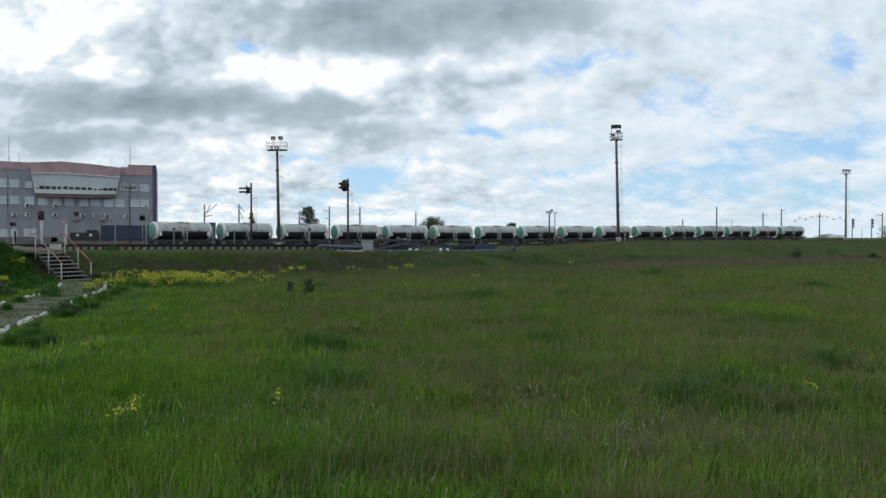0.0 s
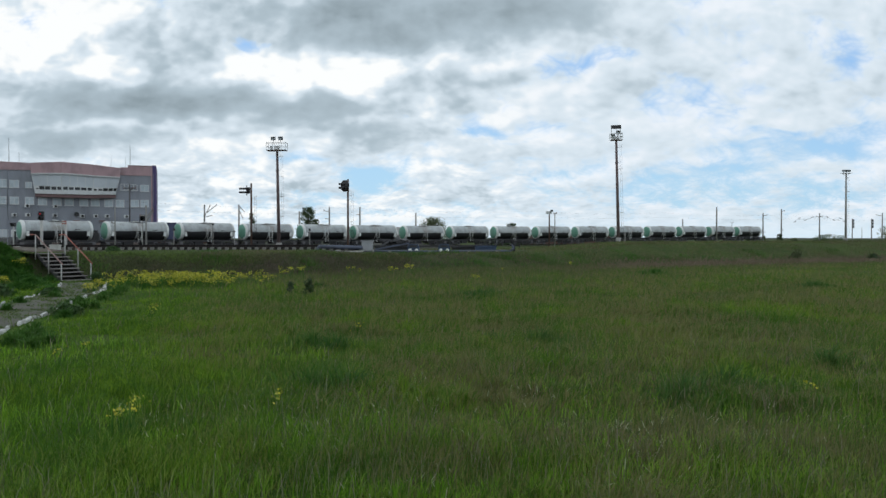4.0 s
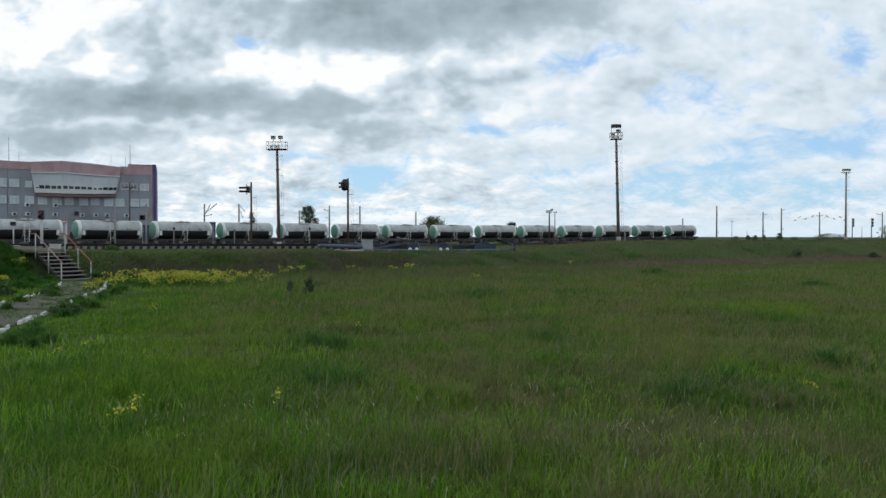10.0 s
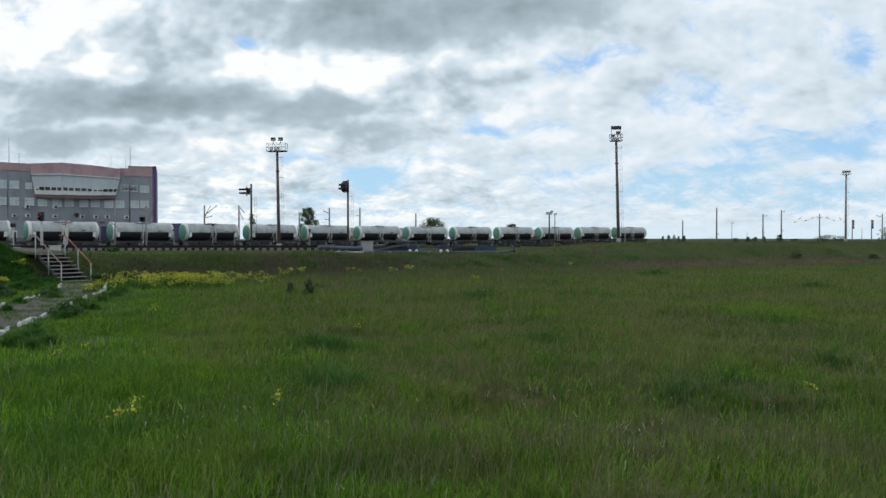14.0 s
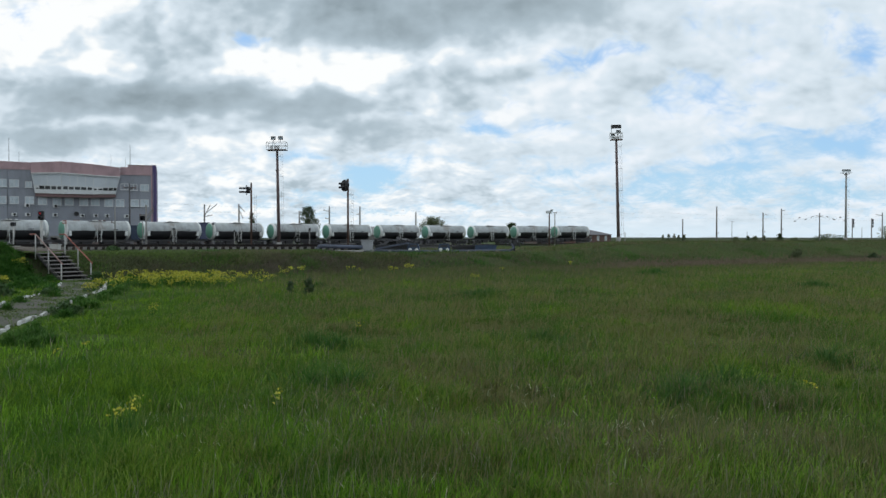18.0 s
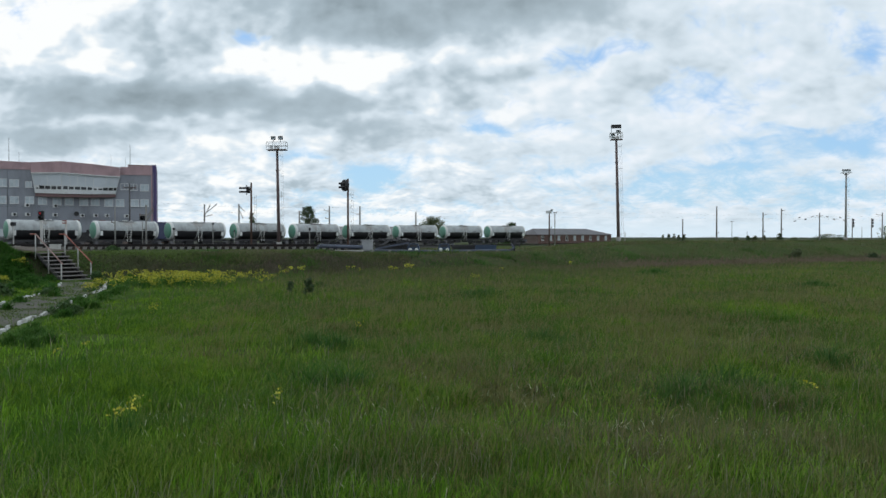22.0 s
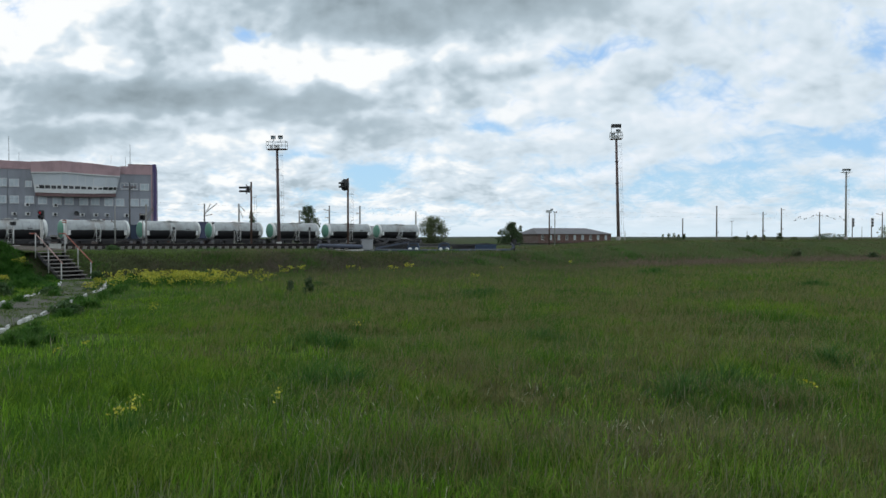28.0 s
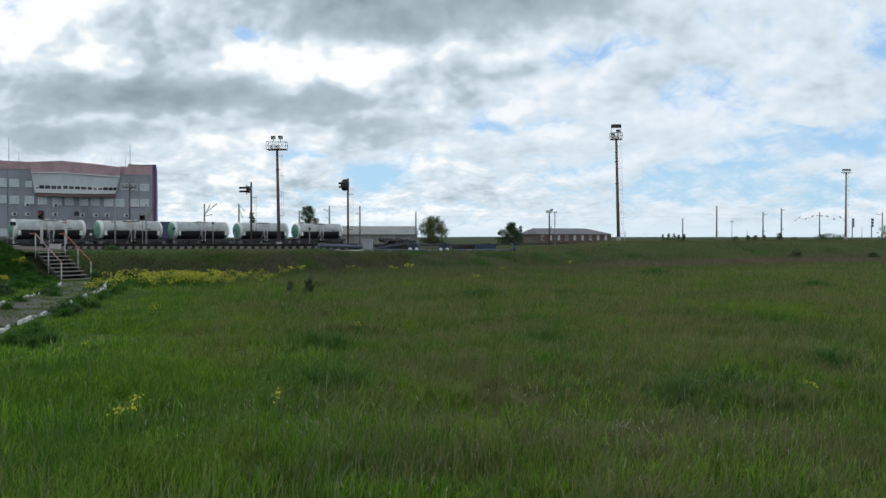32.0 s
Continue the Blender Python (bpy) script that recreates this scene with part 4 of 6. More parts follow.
def signal_mast(x, y, ztop, zhead, discs, label):
    """Colour-light signal whose heads face along the line, to the west."""
    z0 = ground_z(x, y) - 0.1
    s = thing("signal_mast", pose(x, y, z0), label, "signal", "signals")
    h = ztop - z0
    part("pole", rod(bmesh.new(), (0, 0, 0), (0, 0, h), 0.15, 0.13, 10), RUSTY, s)
    part("footing", box(bmesh.new(), -0.35, 0.35, -0.35, 0.35, 0, 1.0), LIGHT_CONCRETE, s)
    c = zhead - z0
    off = discs[0]
    part("bracket", box(bmesh.new(), off, 0, -0.04, 0.04, c - 0.05, c + 0.05), DARK_METAL, s)
    head = part("head", lathe(bmesh.new(), [(-0.06, 0.0), (-0.06, discs[1]), (0.06, discs[1]), (0.06, 0.0)], pose(off - 0.1, 0, c, 0, 0, discs[2]), 24), BLACK_PAINT, s, "black round signal backboard")
    case = box(bmesh.new(), off - 0.05, off + 0.35, -0.2, 0.2, c - 0.45, c + 0.45)
    part("lamp_case", case, BLACK_PAINT, s)
    for k in (-0.26, 0.26):
        v = bmesh.new()
        lathe(v, [(-0.1, 0.15), (-discs[3], 0.14), (-discs[3], 0.12), (-0.1, 0.13)], pose(off - 0.1, 0, c + k), 14)
        part("visor", v, BLACK_PAINT, head, "black lamp hood")
    lad = bmesh.new()
    for k in (0.42, 0.72):
        rod(lad, (k, 0, 0.5), (k, 0, h * 0.82), 0.012, n=4)
    for i in range(int(h * 0.8 / 0.4)):
        rod(lad, (0.42, 0, 0.6 + i * 0.4), (0.72, 0, 0.6 + i * 0.4), 0.008, n=4)
    rod(lad, (0.0, 0, h * 0.78), (0.72, 0, h * 0.78), 0.025, n=4)
    rod(lad, (0.0, 0, h * 0.3), (0.72, 0, h * 0.3), 0.025, n=4)
    part("ladder", lad, DARK_METAL, s)


signal_mast(-12.96, 108, 9.72, 8.80, (-0.32, 0.80, 50, 0.85), "rusty signal mast with a black round signal head")
signal_mast(-27.12, 112, 9.46, 8.42, (-0.55, 0.70, 12, 1.05), "rusty signal mast with a side-mounted black signal head")


def small_signal(x, y, ztop, wide, tall, red, label):
    z0 = ground_z(x, y) - 0.1
    s = thing("dwarf_signal", pose(x, y, z0), label, "signal", "signals")
    h = ztop - z0
    part("post", rod(bmesh.new(), (0, 0, 0), (0, 0, h - tall * 0.6), 0.11 if red or y < 60 else 0.055, n=10), LIGHT_CONCRETE if y < 70 else CONCRETE, s, "pale post")
    head = bmesh.new()
    box(head, -wide / 2, wide / 2, -0.12, 0.18, h - tall, h)
    head = part("head", head, BLACK_PAINT, s)
    for k in (0.28, 0.72):
        c = h - tall * k
        part("lens", lathe(bmesh.new(), [(0.0, 0.0), (0.0, wide * (0.34 if red else 0.24)), (0.03, wide * (0.34 if red else 0.24))], pose(0, -0.16, c, 0, 0, 90), 14), LENS_RED if red and k < 0.5 else GLASS_DARK, head, "red lit lens" if red and k < 0.5 else "")
        part("visor", lathe(bmesh.new(), [(-0.16, wide * (0.42 if red else 0.30)), (0.1, wide * (0.41 if red else 0.29)), (0.1, wide * (0.38 if red else 0.26)), (-0.16, wide * (0.39 if red else 0.27))], pose(0, -0.2, c, 0, 0, 90), 14), BLACK_PAINT, head)
    part("footing", box(bmesh.new(), -0.25, 0.25, -0.25, 0.25, 0.0, 0.3), LIGHT_CONCRETE, s)


def sign_post(x, y, ztop):
    z0 = ground_z(x, y) - 0.1
    s = thing("sign_post", pose(x, y, z0), "pale post with a small faded red sign by the stairs", "sign")
    part("post", rod(bmesh.new(), (0, 0, 0), (0, 0, ztop - z0), 0.08, n=10), LIGHT_CONCRETE, s)
    board = part("sign_board", box(bmesh.new(), -0.22, 0.08, -0.14, -0.09, ztop - z0 - 0.22, ztop - z0 + 0.02), RED_PAINT, s, "faded red sign board")
    part("sign_panel", box(bmesh.new(), -0.18, 0.04, -0.16, -0.14, ztop - z0 - 0.15, ztop - z0 - 0.06), WHITE_PAINT, board)


small_signal(-31.44, 62, 3.78, 0.27, 0.70, True, "black two-lamp signal showing red on a pale post")
small_signal(-34.20, 63, 2.92, 0.24, 0.30, False, "small dark signal on a short pale post")
sign_post(-27.63, 58, 2.94)
small_signal(-30.60, 90, 2.79, 0.2, 0.24, False, "small dark signal on a thin post beside the siding")
small_signal(-16.01, 95, 2.85, 0.22, 0.28, False, "small dark signal on a thin post beside the siding")
small_signal(-25.83, 98, 2.61, 0.14, 0.2, False, "small dark signal on a thin post beside the siding")
small_signal(-29.07, 100, 3.56, 0.2, 0.24, False, "small dark signal on a thin post beside the siding")


def pole(name, x, y, ztop, r, mat, label, arms=(), category="pole", group="line poles"):
    """A tapered pole; arms are (x0, z below top, x1, z below top)."""
    z0 = ground_z(x, y) - 0.1
    p = thing(name, pose(x, y, z0), label, category, group)
    h = ztop - z0
    part("shaft", rod(bmesh.new(), (0, 0, 0), (0, 0, h), r, r * 0.75, 9), mat, p)
    for x0, a, x1, b in arms:
        part("arm", rod(bmesh.new(), (x0, 0, h - a), (x1, 0, h - b), 0.09, n=6), mat, p)
        ins = rod(bmesh.new(), (x1, 0, h - b - 0.12), (x1, 0, h - b + 0.22), 0.08, 0.06, 8)
        part("insulator", ins, BROWN_TRIM, p)
    return p


DARK_WOOD = worn("dark_wood", (0.085, 0.078, 0.076), (0.05, 0.042, 0.038), 1.0, 0.6, 0.9, streak=0.2)
CAT = "concrete catenary pole with bracket arms beside the line"
pole("utility_pole", -49.46, 125, 10.18, 0.13, DARK_WOOD, "dark wooden utility pole with a crossarm", ((0, 0.6, -0.9, 0.6), (0, 0.6, 0.9, 0.6), (0, 1.0, 0.5, 0.6)))
pole("catenary_pole", -48.89, 118, 6.42, 0.12, CONCRETE, "thin grey pole before the control building", ((0, 2.6, -0.5, 2.4),))
pole("catenary_pole", -39.38, 105, 6.05, 0.14, CONCRETE, "grey pole with a bracket and a small signal", ((0, 2.2, 0.9, 0.9), (0, 1.6, 0.9, 0.6), (0, 1.4, -0.8, 1.4)))
for px, y, top, arms in (
        (-57.27, 190, 9.71, ((0, 2.4, 2.9, 0.1), (0, 2.9, 1.4, 0.2), (0, 3.0, 1.8, 2.6))),
        (-50.28, 195, 9.92, ((0, 1.2, 1.0, 3.4), (0, 0.3, 1.4, 1.8))),
        (-36.29, 200, 8.41, ()),
        (-28.71, 200, 9.56, ((0, 3.0, -1.0, 3.0), (0, 1.3, -1.4, 0.9))),
        (-21.52, 205, 9.75, ((0, 2.0, -0.8, 2.0),)),
        (-7.37, 215, 8.61, ()),
        (75.71, 250, 7.59, ((0, 5.0, 0.9, 5.0),)),
        (72.60, 210, 9.95, ((0, 7.0, 0.5, 7.0),)),
        (101.07, 250, 9.56, ((0, 0.8, 1.3, 0.6), (0, 6.0, 0.6, 6.0))),
        (100.46, 235, 10.26, ((0, 0.6, 0.9, 0.5), (0, 6.2, 0.5, 6.2))),
        (121.31, 255, 9.71, ((0, 1.2, 1.0, 1.0), (0, 1.2, -1.0, 1.0))),
        (149.85, 270, 10.19, ((0, 1.0, -2.0, 0.6),))):
    pole("catenary_pole", px, y, top, 0.24, CONCRETE, CAT, arms)
pole("lamp_post", 21.21, 150, 6.41, 0.11, CONCRETE, "thin grey lamp post beside the line", ((-0.3, 0.0, 0.3, 0.0),))
pole("street_lamp", 109.50, 300, 7.70, 0.1, STEEL, "thin far lamp post at the yard edge", ((-0.6, 0.0, 0.6, 0.0),))
pole("short_post", 32.20, 140, 2.70, 0.1, CONCRETE, "short grey post near the floodlight mast")
pole("short_post", 115.29, 300, 4.06, 0.12, CONCRETE, "short far post beside bushes")
pole("short_post", 158.79, 300, 5.56, 0.12, CONCRETE, "short far post beside the signals")
fl = pole("camera_pole", 21.49, 160, 6.61, 0.17, RUSTY, "brown pole with a white cabinet and dark lamp on top", ())
ztop = 6.61 - ground_z(21.49, 160) + 0.1
part("cabinet", box(bmesh.new(), -0.7, 0.35, -0.3, 0.3, ztop, ztop + 0.5), FRAME_WHITE, fl, "white cabinet")
floodlight(fl, 0.45, -0.2, ztop + 0.3, 20, 0.25)
for px in (124.11, 129.94):
    y = 240
    z0 = ground_z(px, y)
    s = pole("signal_post", px, y, 7.53, 0.17, CONCRETE, "far grey signal post with three dark heads", category="signal", group="signals")
    hh = 7.53 - z0
    for k in range(3):
        part("signal_head", box(bmesh.new(), -0.05, 0.55, -0.2, 0.2, hh - 1.2 - k * 0.9 + 0.35, hh - 0.45 - k * 0.9 + 0.35), BLACK_PAINT, s)
span = thing("catenary_span", pose(121.31, 255, 0), "insulator strings on span wires at the far line pole", "wire", "overhead wires")
for e in (-1, 1):
    part("span_wire", rod(bmesh.new(), (0, -0.2, 8.3), (e * 8.5, -0.2, 7.4), 0.016, n=4), DARK_METAL, span)
    for x0, z0 in ((2.0, 8.6), (4.2, 7.7), (6.2, 8.3), (7.6, 7.2)):
        part("insulator", rod(bmesh.new(), (e * x0, -0.2, z0), (e * (x0 + 0.75), -0.2, z0 - 0.35), 0.11, n=6), DARK_METAL, span)
bracket_head = small_signal(-39.98, 105.3, 4.78, 0.7, 0.8, False, "dark signal hung on the grey bracket pole")


# overhead wires
def wire(points, label):
    c = bpy.data.curves.new("overhead_wire", "CURVE")
    c.dimensions, c.bevel_depth, c.bevel_resolution = "3D", 0.006, 1
    sp = c.splines.new("POLY")
    sp.points.add(len(points) - 1)
    for p, q in zip(sp.points, points):
        p.co = (*q, 1)
    c.materials.append(DARK_METAL)
    return tagged(new("overhead_wire", c), label, "wire", "overhead wires")


for aside, zz in ((16, 7.0), (16, 8.2)):
    pts = []
    for i in range(60):
        s = -60 + i * 5
        x, y, h = along(s)
        pts.append((x - math.sin(h) * aside, y + math.cos(h) * aside, rail_z(s) + zz - 0.5 * math.sin(math.pi * ((s % 50) / 50))))
    wire(pts, "thin dark overhead wire along the line")


# ---- pipes, troughs and cabinet on the bank ----
BLUE_PIPE = worn("blue_grey_pipe", (0.085, 0.10, 0.14), (0.05, 0.052, 0.06), 1.5, 0.5, 0.6)
PALE_BLUE = worn("pale_blue_paint", (0.035, 0.065, 0.12), (0.018, 0.028, 0.05), 1.2, 0.7, 0.6)


def tube(bm, pts, r):
    for a, b in zip(pts, pts[1:]):
        rod(bm, a, b, r, n=10)
    return bm


def pipework():
    p = thing("pipeline", pose(0, 0, 0), "blue-grey pipeline on low supports along the bank", "pipeline")
    a, b = -5.97, 5.01
    part("long_pipe", tube(bmesh.new(), [(a, 58, 0.75), ((a + b) / 2, 58.2, 0.71), (b, 58.6, 0.75), (5.26, 58.6, 0.95), (5.10, 58.9, 1.20)], 0.085), BLUE_PIPE, p)
    part("short_pipe", tube(bmesh.new(), [(-8.92, 56, 0.70), (-8.84, 56, 1.02), (-8.68, 56, 1.10), (-5.68, 56, 1.02)], 0.14), BLUE_PIPE, p)
    for px in (-8.16, -6.88, -3.89, -0.99, 1.91, 3.98):
        y = 56 if px < -6 else 58
        part("support", box(bmesh.new(), px - 0.1, px + 0.1, y - 0.15, y + 0.15, ground_z(px, y) - 0.1, 0.76), CONCRETE, p)
    valve = rod(bmesh.new(), (5.30, 58.8, 0.66), (5.30, 58.8, 1.41), 0.06, n=8)
    rod(valve, (4.95, 58.8, 1.16), (5.75, 58.8, 1.16), 0.05, n=8)
    rod(valve, (5.30, 58.75, 1.36), (5.30, 58.80, 1.36), 0.20, n=12)
    rod(valve, (5.66, 58.7, 1.16), (5.70, 58.7, 1.16), 0.17, n=12)
    part("valve", valve, BLACK_PAINT, p, "black valve with handwheel")


pipework()


CABINET_GREY = worn("cabinet_grey", (0.36, 0.37, 0.38), (0.22, 0.21, 0.20), 1.5, 0.6, 0.6)


def cabinet():
    x0, x1, y = -5.90, -5.01, 57.0
    c = thing("relay_cabinet", pose((x0 + x1) / 2, y, ground_z((x0 + x1) / 2, y)), "pale grey metal relay cabinet on the bank", "cabinet")
    w, h = (x1 - x0) / 2 - 0.06, 1.46 - ground_z((x0 + x1) / 2, y)
    part("body", box(bmesh.new(), -w, w, -0.3, 0.3, 0.05, h), CABINET_GREY, c)
    part("lid", box(bmesh.new(), -w - 0.05, w + 0.05, -0.36, 0.36, h, h + 0.07), CABINET_GREY, c)
    for s in (-1, 1):
        part("door", box(bmesh.new(), min(s * 0.02, s * (w - 0.04)), max(s * 0.02, s * (w - 0.04)), -0.32, -0.3, 0.15, h - 0.06), CABINET_GREY, c)
        part("foot", box(bmesh.new(), s * w - 0.08, s * w + 0.08, -0.3, 0.3, -0.1, 0.12), CONCRETE, c)


cabinet()


def trough(x0, x1, y, z0, z1, mat, label, ends=True):
    t = thing("steel_trough", pose(x0, y, 0), label, "trough", "steel troughs on the bank")
    w = x1 - x0
    part("front_wall", box(bmesh.new(), 0, w, 0, 0.06, z0, z1), mat, t)
    part("back_wall", box(bmesh.new(), 0, w, 1.0, 1.06, z0, z1), mat, t)
    part("floor", box(bmesh.new(), 0, w, 0.06, 1.0, z0, z0 + 0.05), mat, t)
    for x in (0, w - 0.06):
        part("end_wall", box(bmesh.new(), x, x + 0.06, 0.06, 1.0, z0 + 0.05, z1), mat, t)
    part("rim", box(bmesh.new(), -0.05, w + 0.05, -0.06, 0.0, z1 - 0.1, z1), mat, t)
    for i in range(3):
        part("rib", box(bmesh.new(), w * (i + 0.5) / 3 - 0.04, w * (i + 0.5) / 3 + 0.04, -0.05, 0, z0, z1 - 0.1), mat, t)


trough(2.44, 3.96, 59, 0.65, 1.13, PALE_BLUE, "pale blue steel trough lying by the pipeline")
trough(-5.14, -2.66, 60, 0.67, 1.14, DARK_METAL, "black steel trough lying by the pipeline")
trough(0.69, 2.49, 60.2, 0.63, 1.10, DARK_METAL, "black steel trough lying by the pipeline")


def pump(x, y):
    """Squat blue machine casing with white lower front."""
    z = ground_z(x, y)
    p = thing("pump_casing", pose(x, y, z), "blue pump casing with white round rollers on the bank", "pump", "pumps on the bank")
    b = bmesh.new()
    prof = [(-0.40, 0.0), (-0.45, 0.26), (-0.32, 0.58), (0.32, 0.58), (0.45, 0.26), (0.40, 0.0)]
    f = [b.verts.new((a, -0.4, c)) for a, c in prof]
    k = [b.verts.new((a, 0.5, c)) for a, c in prof]
    b.faces.new(f)
    b.faces.new(k[::-1])
    for i in range(6):
        b.faces.new((f[i], f[(i + 1) % 6], k[(i + 1) % 6], k[i]))
    part("casing", b, PALE_BLUE, p)
    for k in (-0.24, 0.24):
        part("roller", lathe(bmesh.new(), [(-0.06, 0.0), (-0.06, 0.13), (0.06, 0.13), (0.06, 0.0)], pose(k, -0.46, 0.13, 0, 0, 90), 16), WHITE_PAINT, p, "chipped white round roller")
    part("lifting_lug", box(bmesh.new(), -0.12, 0.12, -0.1, 0.1, 0.58, 0.66), DARK_METAL, p)
    part("window_slot", box(bmesh.new(), -0.28, 0.28, -0.43, -0.4, 0.34, 0.52), DARK_METAL, p)


pump(-2.18, 58.6)
pump(0.08, 58.6)
for k, (xa, za, xb, zb, y) in enumerate(((-5.06, 0.86, -2.53, 1.32, 59.4), (0.67, 1.03, 3.54, 1.19, 59.6), (-3.54, 1.07, 2.15, 1.07, 60.8))):
    solid("steel_beam", box(bmesh.new(), -0.5, 0.5, -0.08, 0.08, -0.06, 0.06, Matrix.LocRotScale(((xa + xb) / 2, y, (za + zb) / 2), Euler((0, -math.atan2(zb - za, xb - xa), 0)), (math.hypot(xb - xa, zb - za), 1, 1))), BLUE_PIPE if k < 1 else DARK_METAL, "dark steel beam leaning on the pipeline gear", "beam", "steel beams")
scrap = bmesh.new()
rnd = random.Random(5)
for i in range(26):
    x = -4.96 + rnd.random() * 2.480
    box(scrap, -0.3 - rnd.random() * 0.3, 0.4, -0.1, 0.15, -0.06, 0.1, pose(x, 62 + rnd.random(), 0.75 + rnd.random() * 0.75, rnd.uniform(-40, 40), rnd.uniform(-25, 25), rnd.uniform(-60, 60)))
tagged(solid("scrap_heap", scrap, DARK_METAL, "heap of dark rusty scrap metal on the bank", "scrap"), kind="stuff")
slab = bmesh.new()
for i in range(5):
    box(slab, -7.54 + i * 0.4, -7.54 + i * 0.4 + 0.36, 55, 55.5, ground_z(-7.23, 55) - 0.1, 0.80 + rnd.uniform(-0.03, 0.04))
tagged(solid("concrete_slabs", slab, LIGHT_CONCRETE, "row of pale broken concrete slabs on the bank", "concrete slab"), kind="stuff")


# ---- stairs up the bank ----
DECK = worn("deck_wood", (0.20, 0.17, 0.14), (0.12, 0.10, 0.085), 3.0, 0.6, 0.9)


TREAD = worn("tread_wood", (0.27, 0.25, 0.23), (0.16, 0.145, 0.13), 3.0, 0.6, 0.9)


POST_PAINT = worn("chipped_white_paint", (0.46, 0.46, 0.44), (0.22, 0.20, 0.18), 4.0, 0.8, 0.7)


def stairs():
    top, bot = Vector((-19.70, 39.65, 1.02)), Vector((-17.70, 38.3, -0.43))
    d = bot - top
    flat = Vector((d.x, d.y, 0)).normalized()
    side = Vector((-flat.y, flat.x, 0))
    s = thing("bank_stairs", pose(0, 0, 0), "weathered wooden stairs with red handrails up the bank", "stairs")
    n, half = 8, 0.72
    # near-black sheet below the treads: its colour stands for the shade between them
    backing = bmesh.new()
    v = [backing.verts.new(p + side * w - Vector((0, 0, k))) for p in (top, bot) for w in (-half + 0.1, half - 0.1) for k in (0.24, 0.32)]
    for f in ((0, 2, 6, 4), (1, 5, 7, 3), (0, 4, 5, 1), (2, 3, 7, 6), (0, 1, 3, 2), (4, 6, 7, 5)):
        backing.faces.new([v[i] for i in f])
    shadowed = worn("stair_shade", (0.012, 0.011, 0.010), (0.02, 0.018, 0.016), 2.0, 0.5, 0.95)
    shadowed.node_tree.nodes["Principled BSDF"].inputs["Specular IOR Level"].default_value = 0.05
    part("underside", backing, shadowed, s, "near-black sheet painted as the shade under the treads")
    ang = math.degrees(math.atan2(side.y, side.x))
    for i in range(n):
        c = top + d * ((i + 0.5) / n)
        m = pose(c.x, c.y, c.z, 0, 0, ang)
        part("tread", box(bmesh.new(), -half, half, -0.11, 0.11, -0.022, 0.022, m), TREAD, s, "worn grey tread")
    for e in (-1, 1):
        st = bmesh.new()
        o = side * e * (half - 0.08)
        a, b = top + o - Vector((0, 0, 0.12)), bot + o - Vector((0, 0, 0.12))
        v = [st.verts.new(p + Vector((0, 0, k)) + side * w) for p in (a, b) for k in (-0.12, 0.08) for w in (-0.03, 0.03)]
        for f in ((0, 1, 3, 2), (4, 6, 7, 5), (0, 2, 6, 4), (1, 5, 7, 3), (2, 3, 7, 6), (0, 4, 5, 1)):
            st.faces.new([v[i] for i in f])
        part("stringer", st, DARK_METAL, s)
        o = side * e * (half + 0.04)
        rail = []
        for t in (0.02, 0.5, 0.96):
            base = top + d * t + o
            part("post", rod(bmesh.new(), base - Vector((0, 0, 0.35)), base + Vector((0, 0, 0.86)), 0.03, n=8), POST_PAINT, s, "chipped white post")
            rail.append(base + Vector((0, 0, 0.88)))
        ext = rail[2] + (rail[2] - rail[1]) * 0.12
        part("handrail", tube(bmesh.new(), [rail[0], rail[1], ext], 0.028), RED_PAINT if e == 1 else worn("faded_rail", (0.36, 0.22, 0.19), (0.3, 0.26, 0.24), 3.0, 0.6, 0.7), s, "faded red handrail")
        up = rail[0]
        part("handrail", rod(bmesh.new(), up, up - flat * 0.5, 0.03, n=8), RED_PAINT, s, "faded red handrail")
    for i in range(19):
        c = top - flat * (0.12 + i * 0.26) + Vector((0, 0, 0.02 + 0.009 * i))
        part("deck_board", box(bmesh.new(), -half - 0.1, half + 0.3, -0.12, 0.12, -0.03, 0.03, pose(c.x, c.y, c.z, 0, 0, ang)), DECK, s, "worn deck board")


stairs()
solid("track_box", box(box(bmesh.new(), -0.28, 0.28, -0.2, 0.2, 0, 0.34), -0.32, 0.32, -0.24, 0.24, 0.34, 0.4), LIGHT_CONCRETE, "pale concrete junction box beside the siding", "junction box", m=pose(-25.48, 52, ground_z(-25.48, 52)))
solid("track_box", box(bmesh.new(), -0.16, 0.16, -0.15, 0.15, 0, 0.3), LIGHT_CONCRETE, "low pale concrete block beside the siding", "junction box", m=pose(-28.01, 52, ground_z(-28.01, 52)))

# ---- footpath with whitewashed edging ----
NEAR_EDGE = [(-7.84, 13), (-9.4, 16.8), (-11.0, 22.0), (-12.6, 28.0), (-13.9, 32.5), (-15.2, 35.6)]
FAR_EDGE = [(-13.4, 14), (-12.9, 20), (-13.3, 23.5), (-14.1, 27), (-15.4, 31.5), (-17.6, 36.6)]


def between(line, t):
    i = min(int(t * (len(line) - 1)), len(line) - 2)
    f = t * (len(line) - 1) - i
    return line[i][0] + (line[i + 1][0] - line[i][0]) * f, line[i][1] + (line[i + 1][1] - line[i][1]) * f


